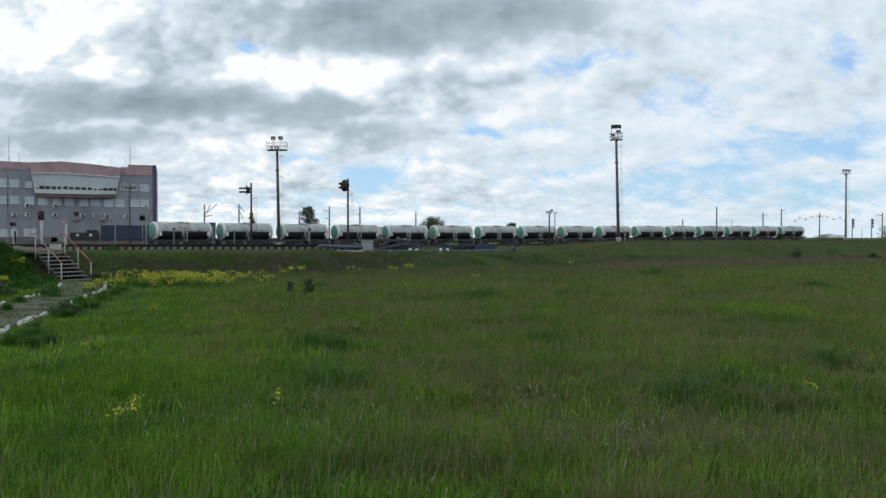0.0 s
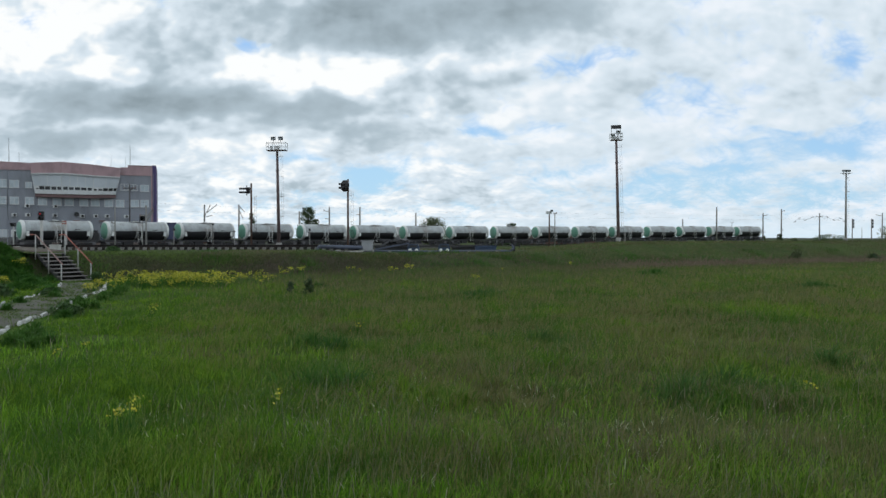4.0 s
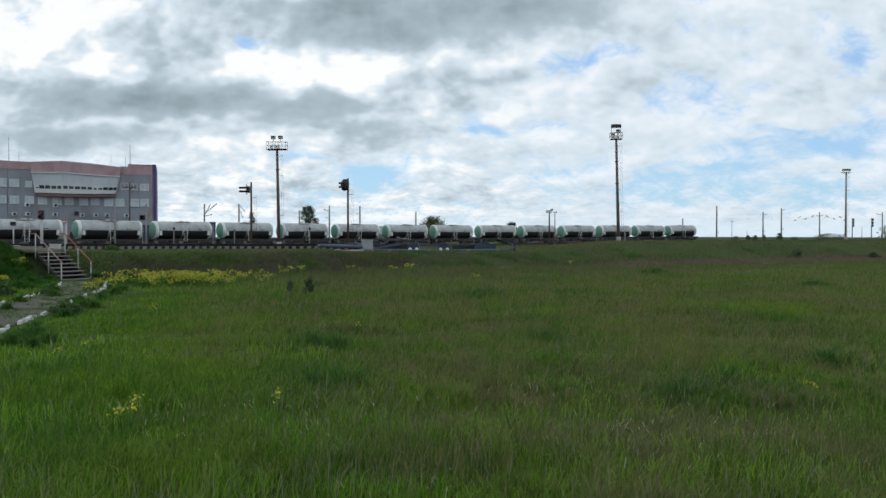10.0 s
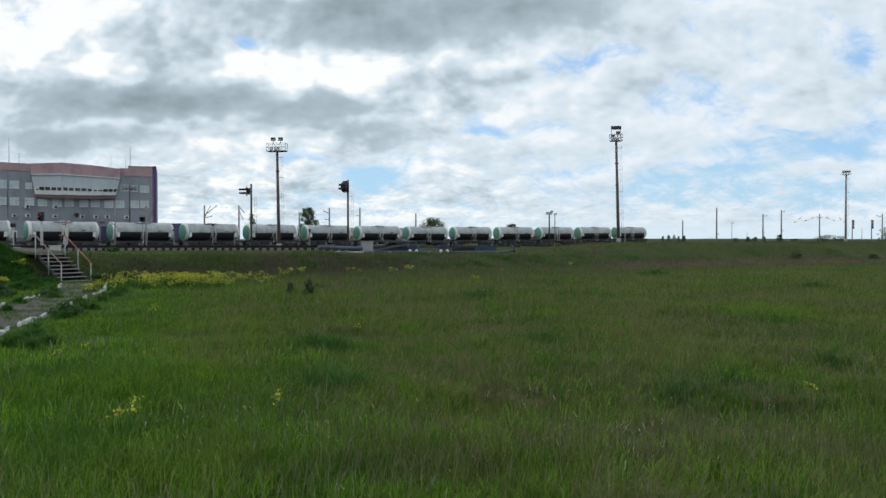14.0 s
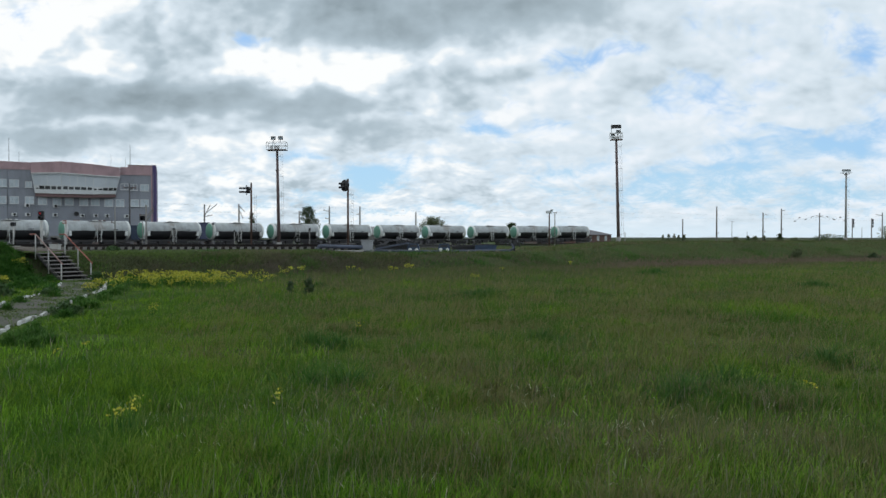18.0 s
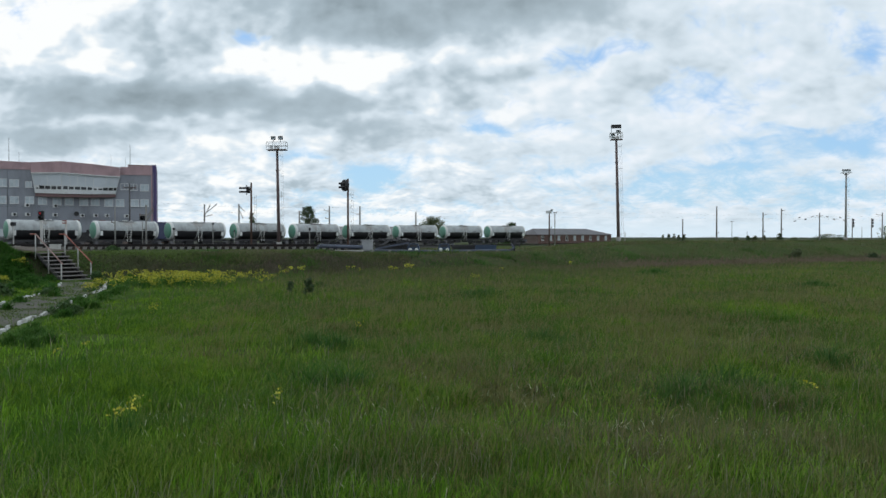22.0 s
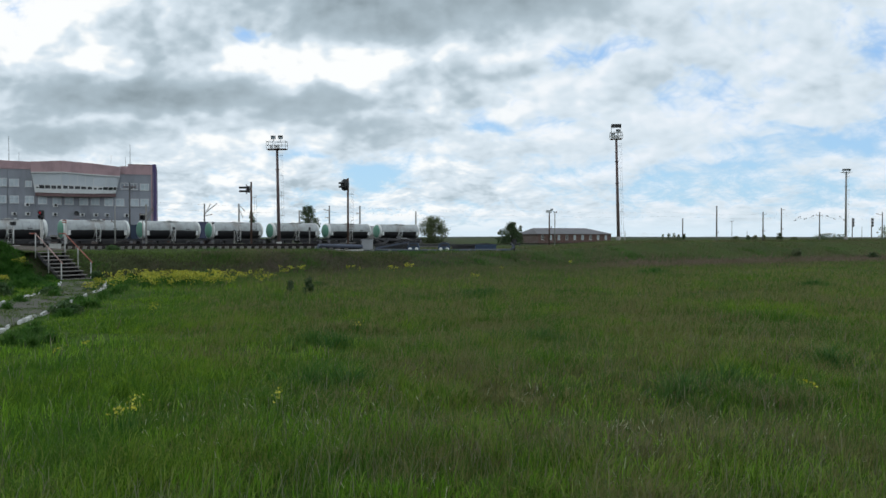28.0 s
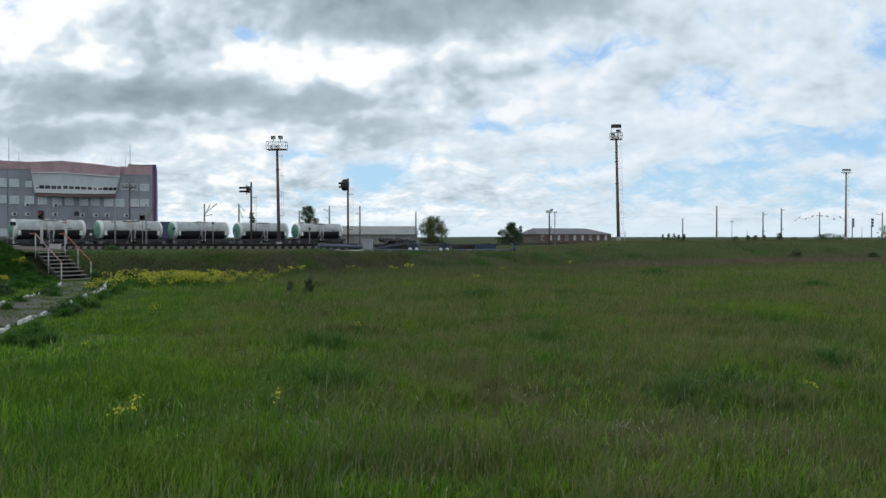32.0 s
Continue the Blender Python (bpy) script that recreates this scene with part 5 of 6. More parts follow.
def path():
    bm = bmesh.new()
    rows = []
    for i in range(41):
        a, b = between(NEAR_EDGE, i / 40), between(FAR_EDGE, i / 40)
        row = []
        for k in range(7):
            x, y = a[0] + (b[0] - a[0]) * k / 6, a[1] + (b[1] - a[1]) * k / 6
            row.append(bm.verts.new((x, y, ground_z(x, y) + 0.03 + 0.012 * lumps(x, y, 3.0))))
        rows.append(row)
    for p, q in zip(rows, rows[1:]):
        for k in range(6):
            bm.faces.new((p[k], q[k], q[k + 1], p[k + 1])).smooth = True
    n = Nodes("path_gravel", 0.95)
    c = n.coords()
    col = n.mix(n.span(n.noise(c, 1.2, 6.0), 0.4, 0.65), (0.080, 0.074, 0.056), (0.052, 0.062, 0.028))
    col = n.mix(n.span(n.noise(c, 25.0, 3.0), 0.5, 0.7), col, (0.098, 0.090, 0.074))
    n.bump(n.noise(c, 25.0, 3.0), 0.5, 0.02)
    solid("footpath", bm, n.done(col), "trodden grey gravel footpath to the stairs", "path", kind="structure")


path()


def edging():
    rnd = random.Random(3)
    white = worn("whitewash", (0.56, 0.56, 0.53), (0.13, 0.13, 0.10), 5.0, 0.9, 0.9)
    e = thing("path_edging", Matrix(), "broken whitewashed kerb stones edging the footpath", "kerb", kind="structure")
    for line, count, gap in ((NEAR_EDGE, 110, 0.42), (FAR_EDGE, 100, 0.66)):
        for i in range(count):
            if rnd.random() < gap:
                continue
            x, y = between(line, (i + 0.5) / count)
            x2, y2 = between(line, min(1, (i + 0.6) / count))
            b = bmesh.new()
            l, w, h = rnd.uniform(0.09, 0.30), rnd.uniform(0.03, 0.06), rnd.uniform(0.02, 0.08)
            v = [b.verts.new((sx * l * (0.85 if sz else 1), sy * w * (0.8 if sz else 1), -0.05 + sz * (h + 0.05) + rnd.uniform(-0.01, 0.01))) for sz in (0, 1) for sx, sy in ((-1, -1), (1, -1), (1, 1), (-1, 1))]
            for f in ((3, 2, 1, 0), (4, 5, 6, 7), (0, 1, 5, 4), (1, 2, 6, 5), (2, 3, 7, 6), (3, 0, 4, 7)):
                b.faces.new([v[k] for k in f])
            ob = part("stone", b, white, e)
            ob.matrix_basis = pose(x, y, ground_z(x, y) + 0.02, rnd.uniform(-8, 8), rnd.uniform(-8, 8), math.degrees(math.atan2(y2 - y, x2 - x)) + rnd.uniform(-15, 15))


edging()


# ---- grass, weeds and flowers ----
GX = np.concatenate([np.linspace(-120, -40, 41)[:-1], np.linspace(-40, 75, 231), np.linspace(75, 150, 26)[1:]])
GY = np.concatenate([np.linspace(2, 90, 221), np.linspace(90, 130, 21)[1:]])
GZ = np.array([[ground_z(float(x), float(y)) for x in GX] for y in GY])


def heights(x, y):
    i = np.clip(np.searchsorted(GX, x) - 1, 0, len(GX) - 2)
    j = np.clip(np.searchsorted(GY, y) - 1, 0, len(GY) - 2)
    fx, fy = (x - GX[i]) / (GX[i + 1] - GX[i]), (y - GY[j]) / (GY[j + 1] - GY[j])
    return GZ[j, i] * (1 - fx) * (1 - fy) + GZ[j, i + 1] * fx * (1 - fy) + GZ[j + 1, i] * (1 - fx) * fy + GZ[j + 1, i + 1] * fx * fy


def swell(x, y, size, seed):
    """Smooth patches between -1 and 1."""
    r = np.random.RandomState(seed)
    out = np.zeros_like(x)
    for k in range(7):
        a, ph, s = r.uniform(0, math.tau), r.uniform(0, math.tau), r.uniform(0.7, 1.8) / size
        out += np.sin((x * math.cos(a) + y * math.sin(a)) * math.tau * s + ph + 1.3 * np.sin(y * s * 3 + ph))
    return out / 3.5


def on_path(x, y):
    i = np.interp(y, [p[1] for p in NEAR_EDGE], [p[0] for p in NEAR_EDGE])
    j = np.interp(y, [p[1] for p in FAR_EDGE], [p[0] for p in FAR_EDGE])
    return (x < i + 0.05) & (x > j - 0.05) & (y < 36.4)


def on_stairs(x, y):
    ax, ay, bx, by = -19.70, 39.65, -17.70, 38.3
    dx, dy = bx - ax, by - ay
    n = math.hypot(dx, dy)
    t = ((x - ax) * dx + (y - ay) * dy) / n
    s = ((x - ax) * -dy + (y - ay) * dx) / n
    return (t > -5.1) & (t < n + 0.4) & (np.abs(s) < 1.0)


def tufts(name, x, y, h, w, lean, material, label, category, seed, fine=True, z=None):
    """One mesh of many single blades, each a bent strip that ends in a point."""
    r = np.random.RandomState(seed)
    n = len(x)
    z = (heights(x, y) if z is None else z) - 0.02
    a, b = r.uniform(0, math.tau, n), r.uniform(0, math.tau, n)
    sx, sy = np.cos(a) * w / 2, np.sin(a) * w / 2
    lx, ly = np.cos(b) * lean * h + 0.10 * h, np.sin(b) * lean * h
    p = [np.stack([x - sx, y - sy, z], 1), np.stack([x + sx, y + sy, z], 1)]
    if fine:
        p += [np.stack([x + sx * 0.8 + lx * 0.35, y + sy * 0.8 + ly * 0.35, z + h * 0.6], 1), np.stack([x - sx * 0.8 + lx * 0.35, y - sy * 0.8 + ly * 0.35, z + h * 0.6], 1)]
    p.append(np.stack([x + lx, y + ly, z + h * (1 - 0.25 * lean)], 1))
    k = len(p)
    co = np.stack(p, 1).reshape(-1, 3).astype(np.float32)
    base = (np.arange(n) * k)[:, None]
    loops = (base + (np.array([0, 1, 2, 3, 3, 2, 4]) if fine else np.array([0, 1, 2]))).ravel().astype(np.int32)
    sizes = np.tile([4, 3] if fine else [3], n).astype(np.int32)
    data = bpy.data.meshes.new(name)
    data.vertices.add(n * k)
    data.vertices.foreach_set("co", co.ravel())
    data.loops.add(len(loops))
    data.loops.foreach_set("vertex_index", loops)
    data.polygons.add(len(sizes))
    data.polygons.foreach_set("loop_start", np.concatenate([[0], np.cumsum(sizes)[:-1]]).astype(np.int32))
    data.update(calc_edges=True)
    data.validate()
    data.materials.append(material)
    return tagged(new(name, data), label, category, kind="stuff")


def grass_material(name, low, high, dry, dryness, seed=0.0):
    n = Nodes(name, 0.45)
    c = n.coords()
    rnd = n.node("NewGeometry").outputs["Random Per Island"]
    far = n.node("Mapping", Vector=c, Location=(seed, seed, 0), Scale=(1, 0.6, 0.0)).outputs[0]
    patch = n.noise(far, 0.34, 5.0, 0.6)
    drift = n.math("ADD", n.math("MULTIPLY", n.noise(far, 0.28, 3.0, 0.6), 0.6), n.math("MULTIPLY", n.noise(far, 1.1, 3.0, 0.6), 0.4))
    col = n.mix(n.span(n.math("ADD", patch, n.math("MULTIPLY", n.math("SUBTRACT", rnd, 0.5), 0.30)), 0.40, 0.62), low, high)
    place = n.node("SeparateXYZ", Vector=c).outputs
    east = n.span(n.math("ADD", place[0], n.math("MULTIPLY", place[1], 0.3)), -4.0, 4.5, -0.15, 0.045)
    parched = n.span(n.math("ADD", n.math("ADD", drift, east), n.math("MULTIPLY", n.math("SUBTRACT", rnd, 0.5), 0.26)), 0.46, 0.60, 0.0, dryness)
    col = n.mix(parched, col, dry)
    tone = n.math("ADD", n.math("MULTIPLY", n.noise(far, 3.2, 4.0, 0.65), 0.75), n.math("MULTIPLY", rnd, 0.25))
    col = n.mix(n.span(tone, 0.40, 0.64, 0.62, 0.0), col, n.mix(0.5, col, tuple(v * 0.35 for v in low)))
    n.bsdf.inputs["Specular IOR Level"].default_value = 0.14
    n.done(col)
    leaf = n.node("BsdfTranslucent", Color=col)
    mixed = n.node("MixShader", i0=0.42, i1=n.bsdf.outputs[0], i2=leaf.outputs[0])
    n.tree.links.new(mixed.outputs[0], n.tree.nodes["Material Output"].inputs[0])
    return n.mat


GRASS = grass_material("meadow_grass", (0.078, 0.188, 0.020), (0.204, 0.330, 0.028), (0.245, 0.210, 0.098), 0.85)
BANK_GRASS = grass_material("bank_grass", (0.098, 0.156, 0.040), (0.156, 0.226, 0.060), (0.190, 0.150, 0.095), 0.8, 7.0)
WEED = grass_material("dark_weed", (0.055, 0.150, 0.026), (0.095, 0.205, 0.038), (0.09, 0.12, 0.05), 0.3, 3.0)
STRAW = grass_material("dry_straw", (0.20, 0.20, 0.11), (0.30, 0.29, 0.20), (0.25, 0.20, 0.15), 0.4, 5.0)


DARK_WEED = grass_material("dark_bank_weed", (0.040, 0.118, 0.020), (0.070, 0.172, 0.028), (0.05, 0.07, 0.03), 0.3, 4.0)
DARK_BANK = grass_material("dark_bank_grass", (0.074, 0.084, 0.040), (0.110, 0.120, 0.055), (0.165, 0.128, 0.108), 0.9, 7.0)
DEAD = grass_material("dead_stems", (0.15, 0.125, 0.070), (0.23, 0.20, 0.115), (0.30, 0.26, 0.16), 0.6, 6.0)
YOUNG = grass_material("young_blades", (0.175, 0.37, 0.024), (0.27, 0.47, 0.045), (0.33, 0.34, 0.11), 0.6, 8.0)
# near-white colour that stands for light glinting on curled blades
PALE = grass_material("pale_blades", (0.60, 0.60, 0.40), (0.74, 0.72, 0.52), (0.55, 0.48, 0.32), 0.5, 2.0)
REED = grass_material("dry_reed", (0.17, 0.140, 0.085), (0.22, 0.175, 0.12), (0.26, 0.185, 0.15), 0.7, 9.0)


def meadow():
    r = np.random.RandomState(11)

    def scatter(n, y0, y1):
        y = 1 / r.uniform(1 / y1, 1 / y0, n)
        x = r.uniform(-1, 1, n) * (0.60 * y + 1.2)
        return x, y
    ft = lambda x: 48 + 0.62 * np.clip(x, -24, 60) + 2.2 * np.clip((-9 - x) / 6, 0, 1)
    wide = lambda x: 4.0 + 6 * np.clip((x + 5) / 30, 0, 1)
    for y0, y1, n, fine, w0 in ((3.6, 8, 160000, True, 0.0055), (8, 16, 210000, True, 0.0080), (16, 30, 190000, True, 0.014), (30, 66, 160000, False, 0.032)):
        x, y = scatter(n, y0, y1)
        keep = ~on_path(x, y) & (y < ft(x) + 0.8 - r.exponential(1.6, n)) & ~on_stairs(x, y)
        gap = (swell(x, y, 0.40, 33) + 0.6 * swell(x, y, 0.17, 34) < -0.35) & (y < 16)
        keep &= ~(gap & (r.uniform(0, 1, n) < 0.6))
        x, y = x[keep], y[keep]
        m = len(x)
        tall = np.clip(1 + 0.35 * swell(x, y, 5.0, 2) + 0.25 * swell(x, y, 1.6, 3) + 0.34 * swell(x, y, 0.55, 4) + 0.30 * swell(x, y, 0.24, 6), 0.30, 2.0)
        aside = x - np.interp(y, [p[1] for p in NEAR_EDGE], [p[0] for p in NEAR_EDGE])
        trim = np.where((aside > -1) & (y < 36), np.clip(0.22 + aside * 0.16, 0.22, 1.0), np.where(aside < 0, 0.5, 1.0))
        h = r.uniform(0.07, 0.20, m) * np.clip(0.85 + y / 40, 0.85, 1.3) * tall * trim
        tufts("meadow_grass", x, y, h, w0 * r.uniform(0.6, 1.5, m), r.uniform(0.1, 0.95, m), GRASS, "rough green meadow grass with dry brown patches", "grass", 20 + n, fine)
    # the meadow goes on beside and behind the camera
    n = 70000
    x, y = r.uniform(-45, 45, n), r.uniform(-14, 44, n)
    keep = ((np.abs(x) > 0.58 * y + 1.0) | (y < 3.6)) & (y < ft(x)) & ~on_path(x, y) & (x > -0.75 * np.maximum(y, 12) - 6) & (np.hypot(x, y) > 0.6)
    x, y = x[keep], y[keep]
    m = len(x)
    tufts("meadow_grass", x, y, r.uniform(0.1, 0.26, m), r.uniform(0.015, 0.05, m), r.uniform(0.1, 0.9, m), GRASS, "rough green meadow grass with dry brown patches", "grass", 83, False, z=np.array([ground_z(float(a), float(b)) for a, b in zip(x, y)]))
    # the bank and the ground behind it
    n = 190000
    x = r.uniform(-42, 75, n)
    y = ft(x) + r.uniform(-0.5, 1, n) * (wide(x) + 6) + r.uniform(0, 1, n) ** 2 * 10
    x2 = r.uniform(-32, -2, 60000)
    x, y, n = np.concatenate([x, x2]), np.concatenate([y, ft(x2) + r.uniform(-0.4, 4.4, 60000)]), n + 60000
    bare = (x > -8) & (x < 7) & (y > ft(x) + wide(x) + 0.5)
    siding = (x < -3) & (y > 56.2)
    keep = ~on_stairs(x, y) & ~bare & ~siding & ~on_path(x, y)
    x, y = x[keep], y[keep]
    m = len(x)
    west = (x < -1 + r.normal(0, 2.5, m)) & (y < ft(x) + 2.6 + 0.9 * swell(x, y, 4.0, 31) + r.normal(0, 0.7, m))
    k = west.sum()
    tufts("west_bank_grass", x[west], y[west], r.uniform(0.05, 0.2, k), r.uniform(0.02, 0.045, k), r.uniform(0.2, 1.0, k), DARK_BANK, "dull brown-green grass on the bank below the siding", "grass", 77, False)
    x, y = x[~west], y[~west]
    m = len(x)
    tufts("bank_grass", x, y, r.uniform(0.06, 0.22, m) * np.clip(1 + 0.5 * swell(x, y, 6, 5), 0.4, 1.8) * np.where((x < -3) & (y > ft(x) + 4.6), 0.5, 1.0), r.uniform(0.02, 0.05, m), r.uniform(0.1, 0.9, m), BANK_GRASS, "sparse olive and brown grass on the railway bank", "grass", 71, False)
    # duller, drier growth where the meadow meets the bank
    n = 80000
    x = r.uniform(-14, 60, n)
    y = ft(x) + 1.0 - r.exponential(6.5, n)
    keep = r.uniform(0, 1, n) < np.clip((x + 13) / 10, 0.1, 1)
    x, y = x[keep], y[keep]
    m = len(x)
    tufts("edge_grass", x, y, r.uniform(0.15, 0.42, m) * np.clip(1.1 - (x - 4) / 20, 0.45, 1.0), r.uniform(0.02, 0.05, m), r.uniform(0.05, 0.6, m), BANK_GRASS, "taller olive grass along the edge of the meadow", "grass", 82, False)
    # behind the bank to the east, up to the line
    n = 60000
    x = r.uniform(-2, 120, n)
    y = ft(x) + wide(x) + r.uniform(0, 1, n) ** 1.5 * 60
    keep = ~((x < 8) & (y < 66))
    x, y = x[keep], y[keep]
    m = len(x)
    tufts("yard_grass", x, np.minimum(y, 128), r.uniform(0.08, 0.28, m), r.uniform(0.05, 0.11, m), r.uniform(0.1, 0.5, m), BANK_GRASS, "low grass between the bank and the line", "grass", 72, False)
    # a strip of dry reddish grass along the foot of the bank to the east
    n = 24000
    x = r.uniform(2, 62, n)
    y = ft(x) + r.normal(-0.2, 1.5, n)
    tufts("dry_grass_strip", x, y, r.uniform(0.18, 0.42, n) * np.clip((x - 2) / 12, 0.2, 1), r.uniform(0.035, 0.07, n), r.uniform(0.05, 0.4, n), REED, "strip of dry reddish grass at the foot of the bank", "dry grass", 75, False)
    # tussocks of rank grass on the bank
    cx, cy = r.uniform(-30, 40, 70), r.uniform(0.5, 5.5, 70)
    k = r.randint(0, 70, 9000)
    x = cx[k] + r.normal(0, 0.45, 9000)
    y = ft(cx[k]) + cy[k] + r.normal(0, 0.3, 9000)
    keep = ~on_stairs(x, y) & ~((x < -3) & (y > 56.2))
    x, y = x[keep], y[keep]
    m = len(x)
    tufts("bank_tussocks", x, y, r.uniform(0.12, 0.34, m), r.uniform(0.02, 0.05, m), r.uniform(0.1, 0.8, m), WEED, "rank dark green tussocks on the railway bank", "grass", 86, False)
    # straw-coloured stalks and seed heads
    x, y = scatter(5500, 3.6, 34)
    keep = ~on_path(x, y) & (swell(x, y, 4.0, 9) > -0.3)
    x, y = x[keep], y[keep]
    m = len(x)
    tufts("dry_stalks", x, y, r.uniform(0.16, 0.42, m), 0.0015 + 0.0005 * y, r.uniform(0.1, 0.8, m), STRAW, "pale dry grass stalks standing in the meadow", "dry grass", 73)
    # young light-green blades over the nearer grass
    x, y = scatter(34000, 3.6, 15)
    keep = swell(x, y, 2.2, 15) + 0.6 * swell(x, y, 0.7, 16) > 0.0
    x, y = x[keep], y[keep]
    m = len(x)
    tufts("young_grass", x, y, r.uniform(0.09, 0.24, m), 0.002 + 0.0009 * y, r.uniform(0.1, 0.8, m), YOUNG, "young light green grass blades", "grass", 84)
    # grass growing over the footpath
    n = 120000
    y = r.uniform(13, 36.4, n)
    x = r.uniform(-17.6, -7.8, n)
    keep = on_path(x, y) & (swell(x, y, 1.9, 17) + 0.8 * swell(x, y, 0.6, 18) + r.normal(0, 0.5, n) > 0.45) & ~on_stairs(x, y)
    x, y = x[keep], y[keep]
    m = len(x)
    tufts("path_grass", x, y, r.uniform(0.02, 0.08, m), r.uniform(0.015, 0.035, m), r.uniform(0.2, 1.0, m), BANK_GRASS, "low worn grass growing over the footpath", "grass", 85, False, z=heights(x, y) + 0.045)
    # a few broad pale blades, the glint of light put into their colour
    hub = [(1.25, 6.4), (1.6, 7.0), (2.0, 6.2), (-0.9, 6.6), (-2.2, 6.9), (-2.6, 7.4), (0.3, 6.2), (-1.5, 5.9), (0.9, 8.4), (2.4, 7.8), (-0.2, 7.6), (2.9, 6.4), (0.0, 5.2), (-1.9, 8.0), (1.5, 5.3), (-0.5, 9.0), (3.4, 7.2)]
    k = r.randint(0, len(hub), 360)
    x, y = np.array(hub)[k, 0] + r.normal(0, 0.30, 360), np.array(hub)[k, 1] + r.normal(0, 0.34, 360)
    m = len(x)
    tufts("pale_blades", x, y, r.uniform(0.03, 0.09, m), 0.0022 + 0.0005 * y, r.uniform(0.5, 2.2, m), PALE, "pale blades curling in the meadow, coloured as glints of light", "dry grass", 79, z=heights(x, y) + r.uniform(0.05, 0.15, m))
    # dead grey-brown stems
    dx, dy = [], []
    for cx, cy, s, k in ((2.75, 9.0, 0.40, 420), (3.3, 8.4, 0.35, 260), (1.6, 10.2, 0.6, 260), (0.9, 8.0, 0.35, 160), (1.0, 6.6, 0.35, 260), (2.2, 6.1, 0.4, 300), (-0.3, 6.3, 0.3, 200), (4.3, 11.5, 0.7, 400), (3.5, 7.3, 0.5, 300), (-6.6, 33.5, 1.6, 260), (-5.4, 33.0, 1.2, 180), (-7.6, 36.0, 1.5, 200), (0.4, 5.9, 0.3, 260), (-0.7, 6.4, 0.3, 220), (1.3, 6.2, 0.35, 260), (-1.2, 8.2, 0.4, 200), (0.2, 10.5, 0.6, 300), (-3.2, 12.0, 0.5, 200), (8, 15, 1.5, 500), (5, 21, 1.8, 500), (-3, 24, 1.5, 300)):
        dx.append(cx + r.normal(0, s, k // 2))
        dy.append(cy + r.normal(0, s, k // 2))
    x, y = np.concatenate(dx), np.concatenate(dy)
    tufts("dead_stems", x, y, r.uniform(0.14, 0.38, len(x)), 0.002 + 0.0005 * y, r.uniform(0.2, 1.1, len(x)), DEAD, "brown dead weed stems in the meadow", "dry grass", 78)
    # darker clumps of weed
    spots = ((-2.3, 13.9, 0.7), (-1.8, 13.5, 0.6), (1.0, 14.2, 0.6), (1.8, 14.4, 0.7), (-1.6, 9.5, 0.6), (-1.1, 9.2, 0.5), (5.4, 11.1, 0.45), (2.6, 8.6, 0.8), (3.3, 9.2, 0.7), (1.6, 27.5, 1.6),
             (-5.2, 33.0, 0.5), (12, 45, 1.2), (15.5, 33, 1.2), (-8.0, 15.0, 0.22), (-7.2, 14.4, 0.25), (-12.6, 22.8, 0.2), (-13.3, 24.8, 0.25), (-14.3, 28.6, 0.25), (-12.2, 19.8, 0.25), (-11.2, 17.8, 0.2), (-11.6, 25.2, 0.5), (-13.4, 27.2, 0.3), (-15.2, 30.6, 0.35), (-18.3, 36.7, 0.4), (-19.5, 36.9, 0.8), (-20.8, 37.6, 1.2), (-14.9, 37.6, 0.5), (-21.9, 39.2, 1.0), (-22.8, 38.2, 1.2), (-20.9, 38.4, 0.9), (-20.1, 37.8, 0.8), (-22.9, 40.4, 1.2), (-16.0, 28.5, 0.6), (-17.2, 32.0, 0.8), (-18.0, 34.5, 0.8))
    verge = [(*np.add(between(NEAR_EDGE, t), (r.uniform(0.45, 1.0), 0)), r.uniform(0.15, 0.28)) for t in r.uniform(0.02, 0.75, 14)]
    spots = list(spots) + [tuple(map(float, v)) for v in verge]
    px, py, ph = [], [], []
    for cx, cy, s in spots:
        k = int(1500 * s) if cx < -14 else int(640 * s) if s > 0.5 else 420
        a, d = r.uniform(0, math.tau, k), np.abs(r.normal(0, 0.6 if cx < -5 else 1.05, k)) * s
        px.append(cx + np.cos(a) * d * 1.3)
        py.append(cy + np.sin(a) * d)
        ph.append(r.uniform(0.12, 0.36, k) * np.clip(1.4 - d / s, 0.4, 1.3) * (1.05 if cx > -5 else 0.8))
    px, py, ph = map(np.concatenate, (px, py, ph))
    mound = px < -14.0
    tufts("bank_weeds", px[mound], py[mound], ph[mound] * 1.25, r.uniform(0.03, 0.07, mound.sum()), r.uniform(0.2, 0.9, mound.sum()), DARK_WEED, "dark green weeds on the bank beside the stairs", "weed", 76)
    px, py, ph = px[~mound], py[~mound], ph[~mound]
    tufts("weed_clumps", px, py, ph, 0.006 + 0.0008 * py * r.uniform(0.6, 1.3, len(px)), r.uniform(0.2, 1.0, len(px)), WEED, "dark green clumps of broad-leaved weed", "weed", 74)


meadow()


def flower_material():
    n = Nodes("yellow_petals", 0.6)
    rnd = n.node("NewGeometry").outputs["Random Per Island"]
    return n.done(n.mix(rnd, (0.54, 0.48, 0.02), (0.24, 0.29, 0.022)))


